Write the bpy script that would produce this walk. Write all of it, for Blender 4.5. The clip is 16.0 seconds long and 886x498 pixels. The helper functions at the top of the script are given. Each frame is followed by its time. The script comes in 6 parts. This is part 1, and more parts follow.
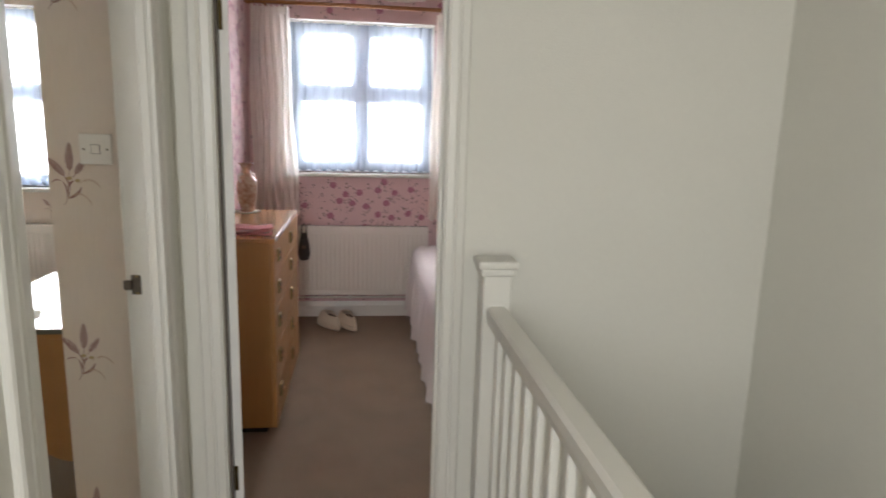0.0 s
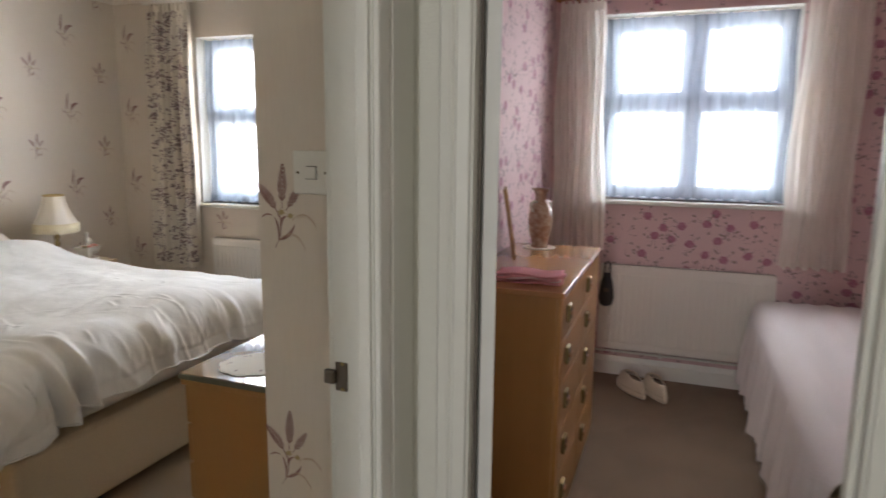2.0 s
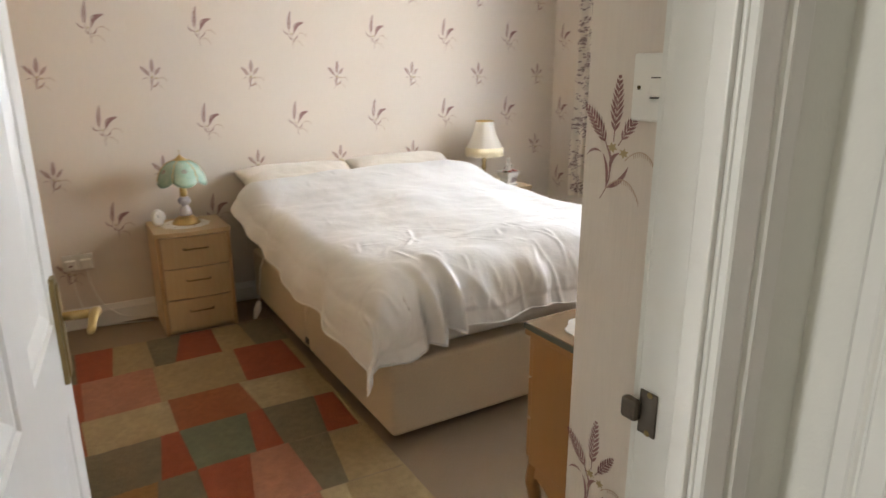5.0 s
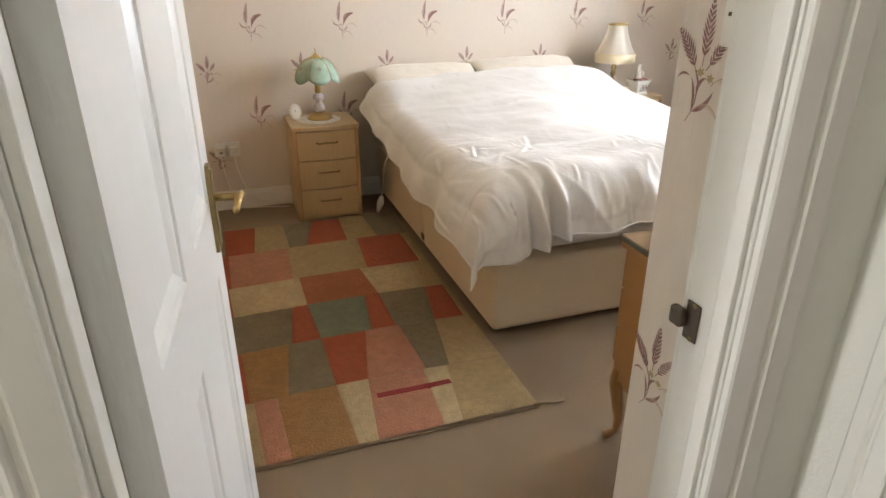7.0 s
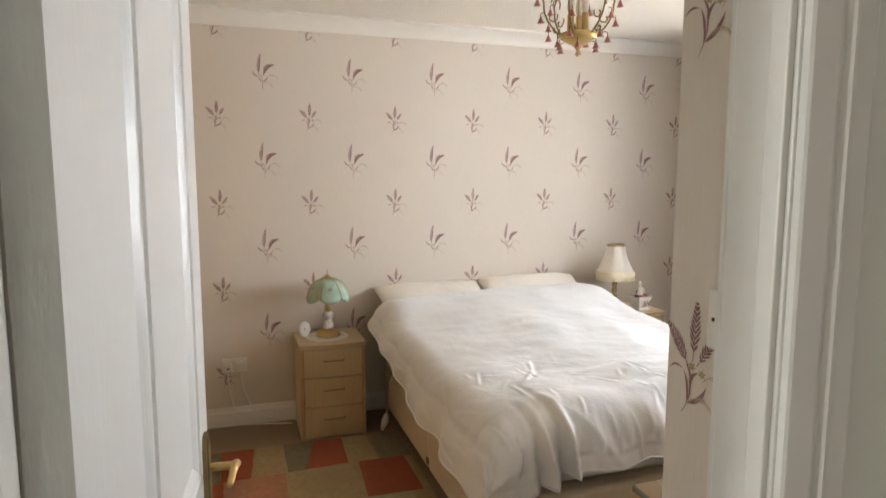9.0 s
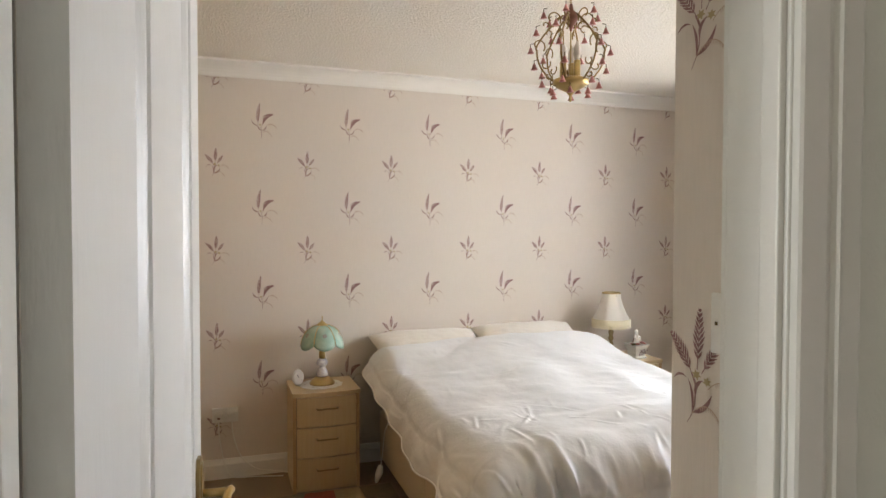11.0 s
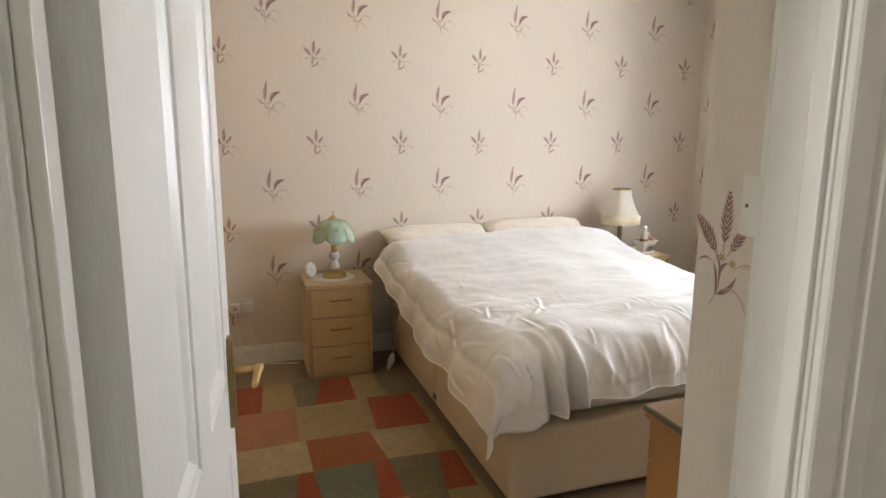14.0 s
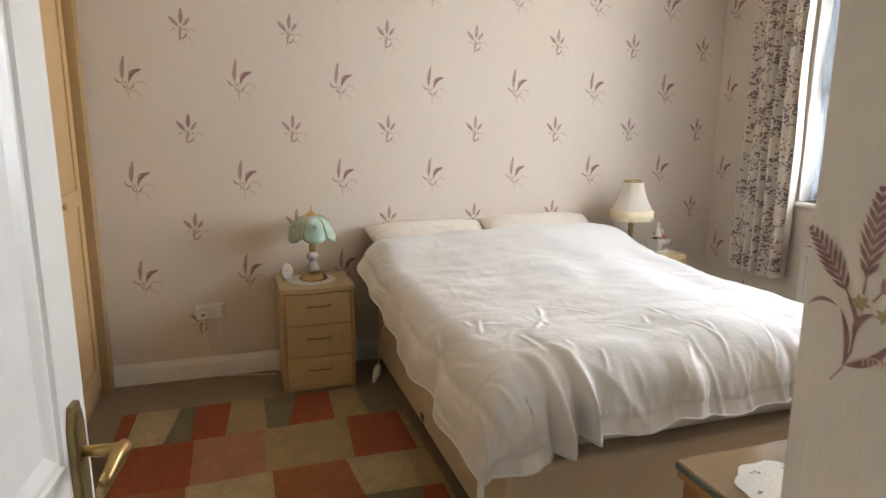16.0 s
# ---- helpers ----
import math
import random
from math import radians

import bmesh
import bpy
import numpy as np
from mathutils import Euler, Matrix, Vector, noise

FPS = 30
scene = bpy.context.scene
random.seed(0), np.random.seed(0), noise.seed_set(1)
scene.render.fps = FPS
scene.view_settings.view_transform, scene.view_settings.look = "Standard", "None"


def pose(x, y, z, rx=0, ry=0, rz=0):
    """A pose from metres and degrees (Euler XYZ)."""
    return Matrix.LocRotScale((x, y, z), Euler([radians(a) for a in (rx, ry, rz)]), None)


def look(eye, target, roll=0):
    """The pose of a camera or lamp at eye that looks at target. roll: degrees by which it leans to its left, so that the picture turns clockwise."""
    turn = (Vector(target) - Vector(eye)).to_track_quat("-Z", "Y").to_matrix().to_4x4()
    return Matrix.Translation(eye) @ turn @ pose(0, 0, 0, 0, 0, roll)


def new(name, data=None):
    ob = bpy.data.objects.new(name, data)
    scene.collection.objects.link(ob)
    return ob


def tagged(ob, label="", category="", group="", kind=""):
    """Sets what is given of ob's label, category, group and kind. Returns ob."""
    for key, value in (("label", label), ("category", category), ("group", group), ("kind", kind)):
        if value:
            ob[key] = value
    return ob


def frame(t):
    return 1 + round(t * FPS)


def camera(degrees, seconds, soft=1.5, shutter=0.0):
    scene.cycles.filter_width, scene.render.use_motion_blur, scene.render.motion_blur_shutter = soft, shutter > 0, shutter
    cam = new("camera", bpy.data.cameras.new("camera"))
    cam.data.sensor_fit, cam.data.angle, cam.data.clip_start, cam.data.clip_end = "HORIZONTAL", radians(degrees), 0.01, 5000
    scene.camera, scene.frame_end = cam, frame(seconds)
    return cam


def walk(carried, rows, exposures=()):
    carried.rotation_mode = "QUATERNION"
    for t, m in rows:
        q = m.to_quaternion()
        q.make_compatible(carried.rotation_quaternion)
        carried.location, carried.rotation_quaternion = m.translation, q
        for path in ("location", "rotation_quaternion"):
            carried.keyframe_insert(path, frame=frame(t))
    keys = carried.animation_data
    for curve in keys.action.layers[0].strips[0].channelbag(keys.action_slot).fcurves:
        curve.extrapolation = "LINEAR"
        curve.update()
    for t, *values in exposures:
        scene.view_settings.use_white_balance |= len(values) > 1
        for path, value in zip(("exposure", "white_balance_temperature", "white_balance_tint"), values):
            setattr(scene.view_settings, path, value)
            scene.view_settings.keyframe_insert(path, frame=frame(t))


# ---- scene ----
cam = camera(69.9, 16.0, shutter=0.4)
PATH = [
    (0, (-0.092, 0.18, 1.407), (0.157, 2.13, 1.035), 1.6),
    (0.5, (-0.107, 0.376, 1.425), (-0.13, 2.344, 1.064), 1.2),
    (1, (-0.149, 0.605, 1.414), (-0.336, 2.568, 1.078), 0.9),
    (1.5, (-0.144, 0.822, 1.403), (-0.535, 2.754, 1.068), 0.6),
    (2, (-0.157, 0.968, 1.382), (-0.84, 2.82, 1.058), 0.6),
    (2.5, (-0.204, 1.104, 1.393), (-1.162, 2.83, 1.071), 0.3),
    (3, (-0.307, 1.206, 1.388), (-1.448, 2.818, 1.072), 0.2),
    (3.5, (-0.382, 1.205, 1.396), (-1.698, 2.676, 1.072), -0.1),
    (4, (-0.398, 1.23, 1.375), (-1.855, 2.557, 1.038), -0.5),
    (4.5, (-0.349, 1.282, 1.36), (-1.884, 2.481, 0.906), -0.3),
    (5, (-0.265, 1.385, 1.343), (-1.918, 2.378, 0.813), -0.1),
    (5.2, (-0.232, 1.399, 1.339), (-1.929, 2.299, 0.781), -0.0),
    (7.5, (-0.128, 1.386, 1.416), (-1.858, 1.968, 0.599), -0.3),
    (8, (-0.107, 1.395, 1.457), (-1.921, 2.002, 0.873), -0.0),
    (8.5, (-0.123, 1.409, 1.494), (-1.985, 2.023, 1.097), 0.3),
    (9, (-0.161, 1.41, 1.523), (-2.046, 2.035, 1.287), 0.1),
    (11.3, (-0.155, 1.387, 1.446), (-2.046, 2.035, 1.395), 0.1),
    (11.5, (-0.157, 1.381, 1.449), (-2.049, 2.024, 1.37), 0.2),
    (12, (-0.162, 1.383, 1.446), (-2.05, 2.023, 1.291), 0.3),
    (12.5, (-0.159, 1.375, 1.416), (-2.044, 2.013, 1.213), 0.2),
    (13, (-0.151, 1.382, 1.431), (-2.029, 2.011, 1.152), 0.3),
    (13.5, (-0.155, 1.378, 1.43), (-2.024, 2.003, 1.092), 0.3),
    (14, (-0.17, 1.367, 1.424), (-2.035, 1.99, 1.057), 0.3),
    (14.5, (-0.28, 1.392, 1.393), (-2.14, 2.02, 1.008), 0.2),
    (15, (-0.396, 1.484, 1.355), (-2.26, 2.11, 0.987), 0.1),
    (15.5, (-0.468, 1.545, 1.362), (-2.331, 2.167, 0.987), 0.2),
    (16, (-0.525, 1.553, 1.389), (-2.389, 2.165, 0.998), 0.3),
]
walk(cam, [(t, look(eye, target, roll)) for t, eye, target, roll in PATH],
     exposures=((0, 0.16), (0.5, -0.02), (1, -0.15), (1.5, -0.2), (3, -0.1), (4, -0.1), (5, 0.42), (7.5, 0.68), (8.5, 0.42), (9, 0.32), (11.5, 0.22), (13, 0.32), (14.5, 0.40), (16, 0.27)))

# ---- daylight ----
world = bpy.data.worlds.new("sky")
scene.world = world
world.use_nodes = True
wn = world.node_tree
sky = wn.nodes.new("ShaderNodeTexSky")
sky.sky_type, sky.sun_disc = "NISHITA", False
sky.sun_elevation, sky.sun_rotation = radians(48), radians(200)
wn.links.new(sky.outputs[0], wn.nodes["Background"].inputs[0])
wn.nodes["Background"].inputs[1].default_value = 0.115


def lamp(name, kind, m, power, colour, size=(1, 1), angle=0.5):
    data = bpy.data.lights.new(name, kind)
    data.energy, data.color = power, colour
    if kind == "AREA":
        data.shape, data.size, data.size_y = "RECTANGLE", size[0], size[1]
    if kind == "SUN":
        data.angle = radians(angle)
    ob = new(name, data)
    ob.matrix_world = m
    return ob


lamp("sun", "SUN", look((0, 0, 0), (0.22, 0.6, -0.75)), 3.0, (1, 0.95, 0.87))
lamp("window_light_bedroom", "AREA", look((-2.46, 6.5, 3.1), (-2.7, 2.7, 1.0)), 95, (0.88, 0.93, 1.0), (3.2, 1.0))
lamp("sky_light_bedroom", "AREA", look((-2.46, 4.93, 1.55), (-3.0, 0, 1.25)), 232, (0.93, 0.96, 1.0), (1.76, 1.1))
lamp("sunlit_ground_light", "AREA", look((-2.2, 6.3, 0.35), (-3.3, 3.3, 2.1)), 165, (1.0, 0.82, 0.63), (3.0, 1.2))
lamp("window_light_pink_room", "AREA", look((-0.105, 5.12, 1.6), (-0.105, 0, 1.3)), 52, (0.93, 0.96, 1.0), (1.0, 1.04))
# added fill lamp at the unseen south end, to brighten the landing
lamp("window_light_landing", "AREA", look((-0.42, -1.62, 1.6), (0.98, 1.5, 0.5)), 40, (0.98, 0.98, 0.98), (0.3, 1.1))

import itertools

# ---- materials ----
def material(name, colour, rough=0.6, metal=0.0, vary=0.0, scale=20.0, bump=0.0, bump_scale=80.0, second=None, big=0.0, big_scale=2.0,
             stretch=(1, 1, 1), sheen=0.0, coat=0.0, per_object=0.0):
    """Procedural surface: colour with fine and broad variation, and a fine relief."""
    m = bpy.data.materials.new(name)
    m.use_nodes = True
    n, l = m.node_tree.nodes, m.node_tree.links
    b = n["Principled BSDF"]
    b.inputs["Roughness"].default_value, b.inputs["Metallic"].default_value = rough, metal
    b.inputs["Sheen Weight"].default_value, b.inputs["Coat Weight"].default_value = sheen, coat
    tc = n.new("ShaderNodeTexCoord")
    mp = n.new("ShaderNodeMapping")
    mp.inputs["Scale"].default_value = stretch
    l.new(tc.outputs["Object"], mp.inputs[0])
    c = (*colour, 1)
    dark = (*(second or tuple(v * 0.72 for v in colour)), 1)
    prev = None
    for amount, sc in ((vary, scale), (big, big_scale)):
        if amount <= 0:
            continue
        t = n.new("ShaderNodeTexNoise")
        t.inputs["Scale"].default_value, t.inputs["Detail"].default_value = sc, 5
        l.new(mp.outputs[0], t.inputs["Vector"])
        r = n.new("ShaderNodeMapRange")
        r.inputs[1].default_value, r.inputs[2].default_value, r.inputs[3].default_value, r.inputs[4].default_value = 0.35, 0.68, 0.0, amount
        l.new(t.outputs[0], r.inputs[0])
        mx = n.new("ShaderNodeMix")
        mx.data_type = "RGBA"
        l.new(r.outputs[0], mx.inputs[0])
        if prev:
            l.new(prev, mx.inputs[6])
        else:
            mx.inputs[6].default_value = c
        mx.inputs[7].default_value = dark
        prev = mx.outputs[2]
    if per_object > 0:
        oi = n.new("ShaderNodeObjectInfo")
        hs = n.new("ShaderNodeHueSaturation")
        r = n.new("ShaderNodeMapRange")
        r.inputs[3].default_value, r.inputs[4].default_value = 1 - per_object, 1 + per_object
        l.new(oi.outputs["Random"], r.inputs[0])
        l.new(r.outputs[0], hs.inputs["Value"])
        if prev:
            l.new(prev, hs.inputs["Color"])
        else:
            hs.inputs["Color"].default_value = c
        prev = hs.outputs[0]
    if prev:
        l.new(prev, b.inputs["Base Color"])
    else:
        b.inputs["Base Color"].default_value = c
    if bump > 0:
        t = n.new("ShaderNodeTexNoise")
        t.inputs["Scale"].default_value, t.inputs["Detail"].default_value = bump_scale, 4
        l.new(mp.outputs[0], t.inputs["Vector"])
        bp = n.new("ShaderNodeBump")
        bp.inputs["Strength"].default_value, bp.inputs["Distance"].default_value = bump, 0.01
        l.new(t.outputs[0], bp.inputs["Height"])
        l.new(bp.outputs[0], b.inputs["Normal"])
    return m


def sheer(name, colour, clear, back=0.55):
    """Thin net or voile: part see-through, part lit from behind."""
    m = bpy.data.materials.new(name)
    m.use_nodes = True
    n, l = m.node_tree.nodes, m.node_tree.links
    n.remove(n["Principled BSDF"])
    out = n["Material Output"]
    tr, di, tl = n.new("ShaderNodeBsdfTransparent"), n.new("ShaderNodeBsdfDiffuse"), n.new("ShaderNodeBsdfTranslucent")
    di.inputs[0].default_value = tl.inputs[0].default_value = (*colour, 1)
    a, b = n.new("ShaderNodeMixShader"), n.new("ShaderNodeMixShader")
    a.inputs[0].default_value = back
    l.new(di.outputs[0], a.inputs[1]), l.new(tl.outputs[0], a.inputs[2])
    tc = n.new("ShaderNodeTexCoord")
    t = n.new("ShaderNodeTexNoise")
    t.inputs["Scale"].default_value = 9
    l.new(tc.outputs["Object"], t.inputs["Vector"])
    r = n.new("ShaderNodeMapRange")
    r.inputs[1].default_value, r.inputs[2].default_value, r.inputs[3].default_value, r.inputs[4].default_value = 0.3, 0.7, 1 - clear - 0.015, 1 - clear + 0.015
    l.new(t.outputs[0], r.inputs[0]), l.new(r.outputs[0], b.inputs[0])
    l.new(tr.outputs[0], b.inputs[1]), l.new(a.outputs[0], b.inputs[2])
    l.new(b.outputs[0], out.inputs[0])
    return m


def glass(name, tint=(1, 1, 1), rough=0.0):
    m = bpy.data.materials.new(name)
    m.use_nodes = True
    b = m.node_tree.nodes["Principled BSDF"]
    b.inputs["Base Color"].default_value = (*tint, 1)
    b.inputs["Transmission Weight"].default_value, b.inputs["Roughness"].default_value, b.inputs["IOR"].default_value = 1, rough, 1.45
    return m


landing_paint = material("landing_emulsion", (0.70, 0.69, 0.63), 0.85, vary=0.06, scale=60, bump=0.12, bump_scale=180, big=0.08, big_scale=1.2)
skirting_white = material("white_skirting_gloss", (0.77, 0.75, 0.70), 0.4, vary=0.06, scale=30, bump=0.05, bump_scale=60)
gloss_white = material("white_gloss_paint", (0.69, 0.68, 0.63), 0.38, vary=0.05, scale=30, bump=0.06, bump_scale=60, big=0.06, big_scale=3, second=(0.55, 0.53, 0.45))
door_white = material("door_white_gloss", (0.75, 0.745, 0.72), 0.35, vary=0.05, scale=40, bump=0.08, bump_scale=150, stretch=(1, 1, 0.2))
paper_beige = material("beige_wallpaper", (0.675, 0.597, 0.51), 0.8, vary=0.11, scale=240, bump=0.10, bump_scale=350, stretch=(1, 1, 0.08), big=0.05, big_scale=1.5)
paper_pink = material("pink_wallpaper", (0.66, 0.47, 0.47), 0.75, vary=0.08, scale=70, big=0.05, big_scale=2)
motif_mauve = material("mauve_feather_print", (0.23, 0.11, 0.10), 0.75, vary=0.6, scale=60, second=(0.38, 0.24, 0.22))
motif_pale = material("faint_feather_print", (0.47, 0.34, 0.25), 0.8)
motif_ochre = material("ochre_flower_print", (0.40, 0.31, 0.16), 0.8)
rose_print = material("rose_print", (0.36, 0.13, 0.19), 0.75, vary=0.8, scale=60, second=(0.52, 0.27, 0.32))
leaf_print = material("leaf_print", (0.27, 0.20, 0.19), 0.75)
ceiling_white = material("textured_ceiling_paint", (0.76, 0.71, 0.62), 0.9, bump=0.9, bump_scale=90, vary=0.05, scale=90)
cornice_white = material("cornice_paint", (0.74, 0.70, 0.63), 0.7)
carpet_beige = material("beige_carpet", (0.26, 0.18, 0.10), 0.95, vary=0.35, scale=350, bump=0.6, bump_scale=500, big=0.35, big_scale=5, sheen=0.15)
carpet_pink = material("brown_carpet", (0.25, 0.16, 0.092), 0.95, vary=0.6, scale=350, bump=0.6, bump_scale=500, big=0.75, big_scale=5, sheen=0.15)
oak = material("light_oak_laminate", (0.52, 0.385, 0.21), 0.45, vary=0.25, scale=14, stretch=(6, 6, 0.5), second=(0.42, 0.26, 0.12))
oak_edge = material("oak_edging", (0.44, 0.28, 0.13), 0.5)
beech = material("warm_beech_laminate", (0.42, 0.205, 0.06), 0.4, vary=0.25, scale=12, stretch=(5, 5, 0.4), second=(0.34, 0.155, 0.04))
beech_top = material("beech_top", (0.46, 0.22, 0.08), 0.25, vary=0.25, scale=12, stretch=(5, 0.4, 5), second=(0.38, 0.17, 0.055), coat=0.4)
walnut = material("satin_birch_veneer", (0.35, 0.19, 0.07), 0.4, vary=0.3, scale=10, stretch=(4, 4, 0.6), second=(0.36, 0.17, 0.05))
pale_oak = material("pale_oak_wardrobe", (0.56, 0.37, 0.18), 0.45, vary=0.25, scale=14, stretch=(6, 6, 0.4), second=(0.44, 0.28, 0.13))
pine = material("varnished_pine", (0.36, 0.15, 0.05), 0.4, vary=0.3, scale=30, stretch=(0.3, 4, 4))
# two greys that paint the shade inside the hinge gaps
gap_shade_pale = material("hinge_gap_shade_pale", (0.34, 0.32, 0.29), 0.7)
gap_shade = material("hinge_gap_shade", (0.13, 0.11, 0.095), 0.9)
# near-black: real black parts, and plates that paint the shade in gaps
dark_gap = material("shadow_gap", (0.03, 0.02, 0.015), 0.9)
brass = material("polished_brass", (0.50, 0.36, 0.15), 0.33, metal=1.0)
antique = material("aged_brass", (0.30, 0.22, 0.10), 0.42, metal=1.0, vary=0.5, scale=60)
steel = material("worn_steel", (0.15, 0.125, 0.10), 0.45, metal=1.0, vary=0.5, scale=80)
white_plastic = material("white_plastic", (0.72, 0.70, 0.64), 0.4)
radiator_white = material("radiator_enamel", (0.72, 0.68, 0.62), 0.45)
frame_white = material("window_frame_upvc", (0.72, 0.75, 0.80), 0.4)
cotton = material("white_cotton", (0.73, 0.725, 0.715), 0.7, bump=0.5, bump_scale=14, sheen=0.2, big=0.06, big_scale=2)
cream_cotton = material("cream_pillowcase", (0.76, 0.71, 0.63), 0.8, bump=0.8, bump_scale=14, sheen=0.2)
divan_cloth = material("beige_divan_cloth", (0.62, 0.52, 0.38), 0.9, vary=0.2, scale=120, bump=0.3, bump_scale=300)
candlewick = material("white_candlewick", (0.80, 0.74, 0.72), 0.85, bump=0.5, bump_scale=120, vary=0.08, scale=100)
lace = material("white_lace", (0.76, 0.74, 0.68), 0.9, bump=0.4, bump_scale=200)
curtain_base = material("cream_floral_curtain", (0.70, 0.63, 0.53), 0.85, vary=0.12, scale=25)
curtain_print = material("grey_leaf_print", (0.19, 0.155, 0.15), 0.85, vary=0.8, scale=45, second=(0.36, 0.23, 0.23))
cream_voile = sheer("cream_voile", (0.99, 0.96, 0.90), 0.12, 0.6)
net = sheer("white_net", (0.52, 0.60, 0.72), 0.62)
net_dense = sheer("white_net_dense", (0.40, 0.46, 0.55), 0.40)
porcelain = material("floral_porcelain", (0.66, 0.63, 0.62), 0.25, vary=0.6, scale=55, second=(0.22, 0.20, 0.30), coat=0.6)
white_china = material("cream_china", (0.76, 0.73, 0.66), 0.25, coat=0.5)
green_glass = material("green_frosted_glass", (0.27, 0.42, 0.33), 0.2, coat=0.6, vary=0.7, scale=16, second=(0.50, 0.58, 0.46))
shade_cloth = sheer("cream_lampshade_silk", (0.88, 0.83, 0.74), 0.0, 0.4)
pane_glass = glass("clear_glass")
table_glass = material("glass_top_over_wood", (0.27, 0.19, 0.115), 0.05, coat=1.0)
glass_edge = material("dark_glass_edge", (0.13, 0.145, 0.12), 0.2)
gilt = material("aged_gilt", (0.34, 0.23, 0.09), 0.38, metal=0.85, vary=0.5, scale=50)
dark_bronze = material("dark_bronze", (0.10, 0.075, 0.03), 0.4, metal=0.8)
rose_china = material("pink_china_flower", (0.42, 0.16, 0.13), 0.45)
bulb_glass = material("candle_bulb_glass", (0.75, 0.70, 0.62), 0.15)
vase_glaze = material("painted_vase_glaze", (0.34, 0.17, 0.10), 0.3, vary=0.9, scale=40, second=(0.62, 0.52, 0.40), coat=0.5)
towel_pink = material("pink_towel", (0.72, 0.30, 0.31), 0.95, bump=0.6, bump_scale=250)
towel_white = material("towel_stripe", (0.74, 0.52, 0.52), 0.95)
fleece = material("cream_fleece", (0.66, 0.56, 0.44), 0.95, bump=0.7, bump_scale=200)
slipper_hole = material("slipper_opening_dark", (0.17, 0.12, 0.09), 0.95)
black_leather = material("black_leather", (0.03, 0.028, 0.03), 0.45)
leaf_green = material("garden_leaf", (0.07, 0.11, 0.03), 0.6, per_object=0.3)
bark = material("bark", (0.12, 0.09, 0.06), 0.9)
grass = material("lawn", (0.09, 0.13, 0.045), 0.95, vary=0.5, scale=6)
brick_far = material("pale_brick", (0.33, 0.24, 0.18), 0.9, vary=0.3, scale=10)
tile_far = material("roof_tile", (0.16, 0.10, 0.08), 0.9)
rug_colours = {
    "r": material("rug_rust", (0.36, 0.085, 0.035), 0.97, vary=0.75, scale=38, big=0.6, big_scale=9, bump=1.0, bump_scale=140),
    "o": material("rug_terracotta", (0.37, 0.125, 0.05), 0.97, vary=0.75, scale=38, big=0.6, big_scale=9, bump=1.0, bump_scale=140),
    "p": material("rug_salmon", (0.46, 0.21, 0.125), 0.97, vary=0.75, scale=38, big=0.6, big_scale=9, bump=1.0, bump_scale=140),
    "b": material("rug_beige", (0.41, 0.30, 0.15), 0.97, vary=0.75, scale=38, big=0.6, big_scale=9, bump=1.0, bump_scale=140),
    "c": material("rug_cream", (0.50, 0.39, 0.22), 0.97, vary=0.75, scale=38, big=0.6, big_scale=9, bump=1.0, bump_scale=140),
    "g": material("rug_grey", (0.22, 0.175, 0.105), 0.97, vary=0.75, scale=38, big=0.6, big_scale=9, bump=1.0, bump_scale=140),
    "t": material("rug_sage", (0.19, 0.205, 0.13), 0.97, vary=0.75, scale=38, big=0.6, big_scale=9, bump=1.0, bump_scale=140),
    "y": material("rug_ochre", (0.34, 0.185, 0.065), 0.97, vary=0.75, scale=38, big=0.6, big_scale=9, bump=1.0, bump_scale=140),
}


# ---- mesh helpers ----
def part(name, bm, mat, parent=None, label="", smooth=False, kind=""):
    me = bpy.data.meshes.new(name)
    bmesh.ops.recalc_face_normals(bm, faces=bm.faces)
    bm.to_mesh(me)
    bm.free()
    me.materials.append(mat)
    if smooth:
        me.polygons.foreach_set("use_smooth", [True] * len(me.polygons))
    ob = new(name, me)
    if parent:
        ob.parent = parent
    return tagged(ob, label=label, kind=kind)


def thing(name, label, category, group="", at=(0, 0, 0), rz=0):
    ob = new(name)
    ob.matrix_basis = pose(*at, 0, 0, rz)
    return tagged(ob, label=label, category=category, group=group)


def box(x0, x1, y0, y1, z0, z1, bevel=0.0, seg=2, bm=None):
    own = bmesh.new()
    bmesh.ops.create_cube(own, size=1)
    for v in own.verts:
        v.co = Vector(((x0 + x1) / 2 + v.co.x * (x1 - x0), (y0 + y1) / 2 + v.co.y * (y1 - y0), (z0 + z1) / 2 + v.co.z * (z1 - z0)))
    if bevel > 0:
        bmesh.ops.bevel(own, geom=own.edges[:], offset=bevel, segments=seg, profile=0.5, affect="EDGES")
    return join(bm, own)


def join(bm, own):
    if bm is None:
        return own
    me = bpy.data.meshes.new("tmp")
    own.to_mesh(me)
    own.free()
    bm.from_mesh(me)
    bpy.data.meshes.remove(me)
    return bm


def lathe(profile, seg=24, bm=None, centre=(0, 0, 0), wobble=0.0, lobes=0, caps=True):
    """A turned body from (radius, height) pairs."""
    own = bmesh.new()
    rings = []
    for k, (r, z) in enumerate(profile):
        ring = []
        for i in range(seg):
            a = 2 * math.pi * i / seg
            rr = r * (1 + wobble * math.cos(lobes * a))
            ring.append(own.verts.new((centre[0] + rr * math.cos(a), centre[1] + rr * math.sin(a), centre[2] + z)))
        rings.append(ring)
    for a, b in zip(rings, rings[1:]):
        for i in range(seg):
            own.faces.new((a[i], a[(i + 1) % seg], b[(i + 1) % seg], b[i]))
    if caps:
        own.faces.new(rings[0][::-1])
        own.faces.new(rings[-1])
    return join(bm, own)


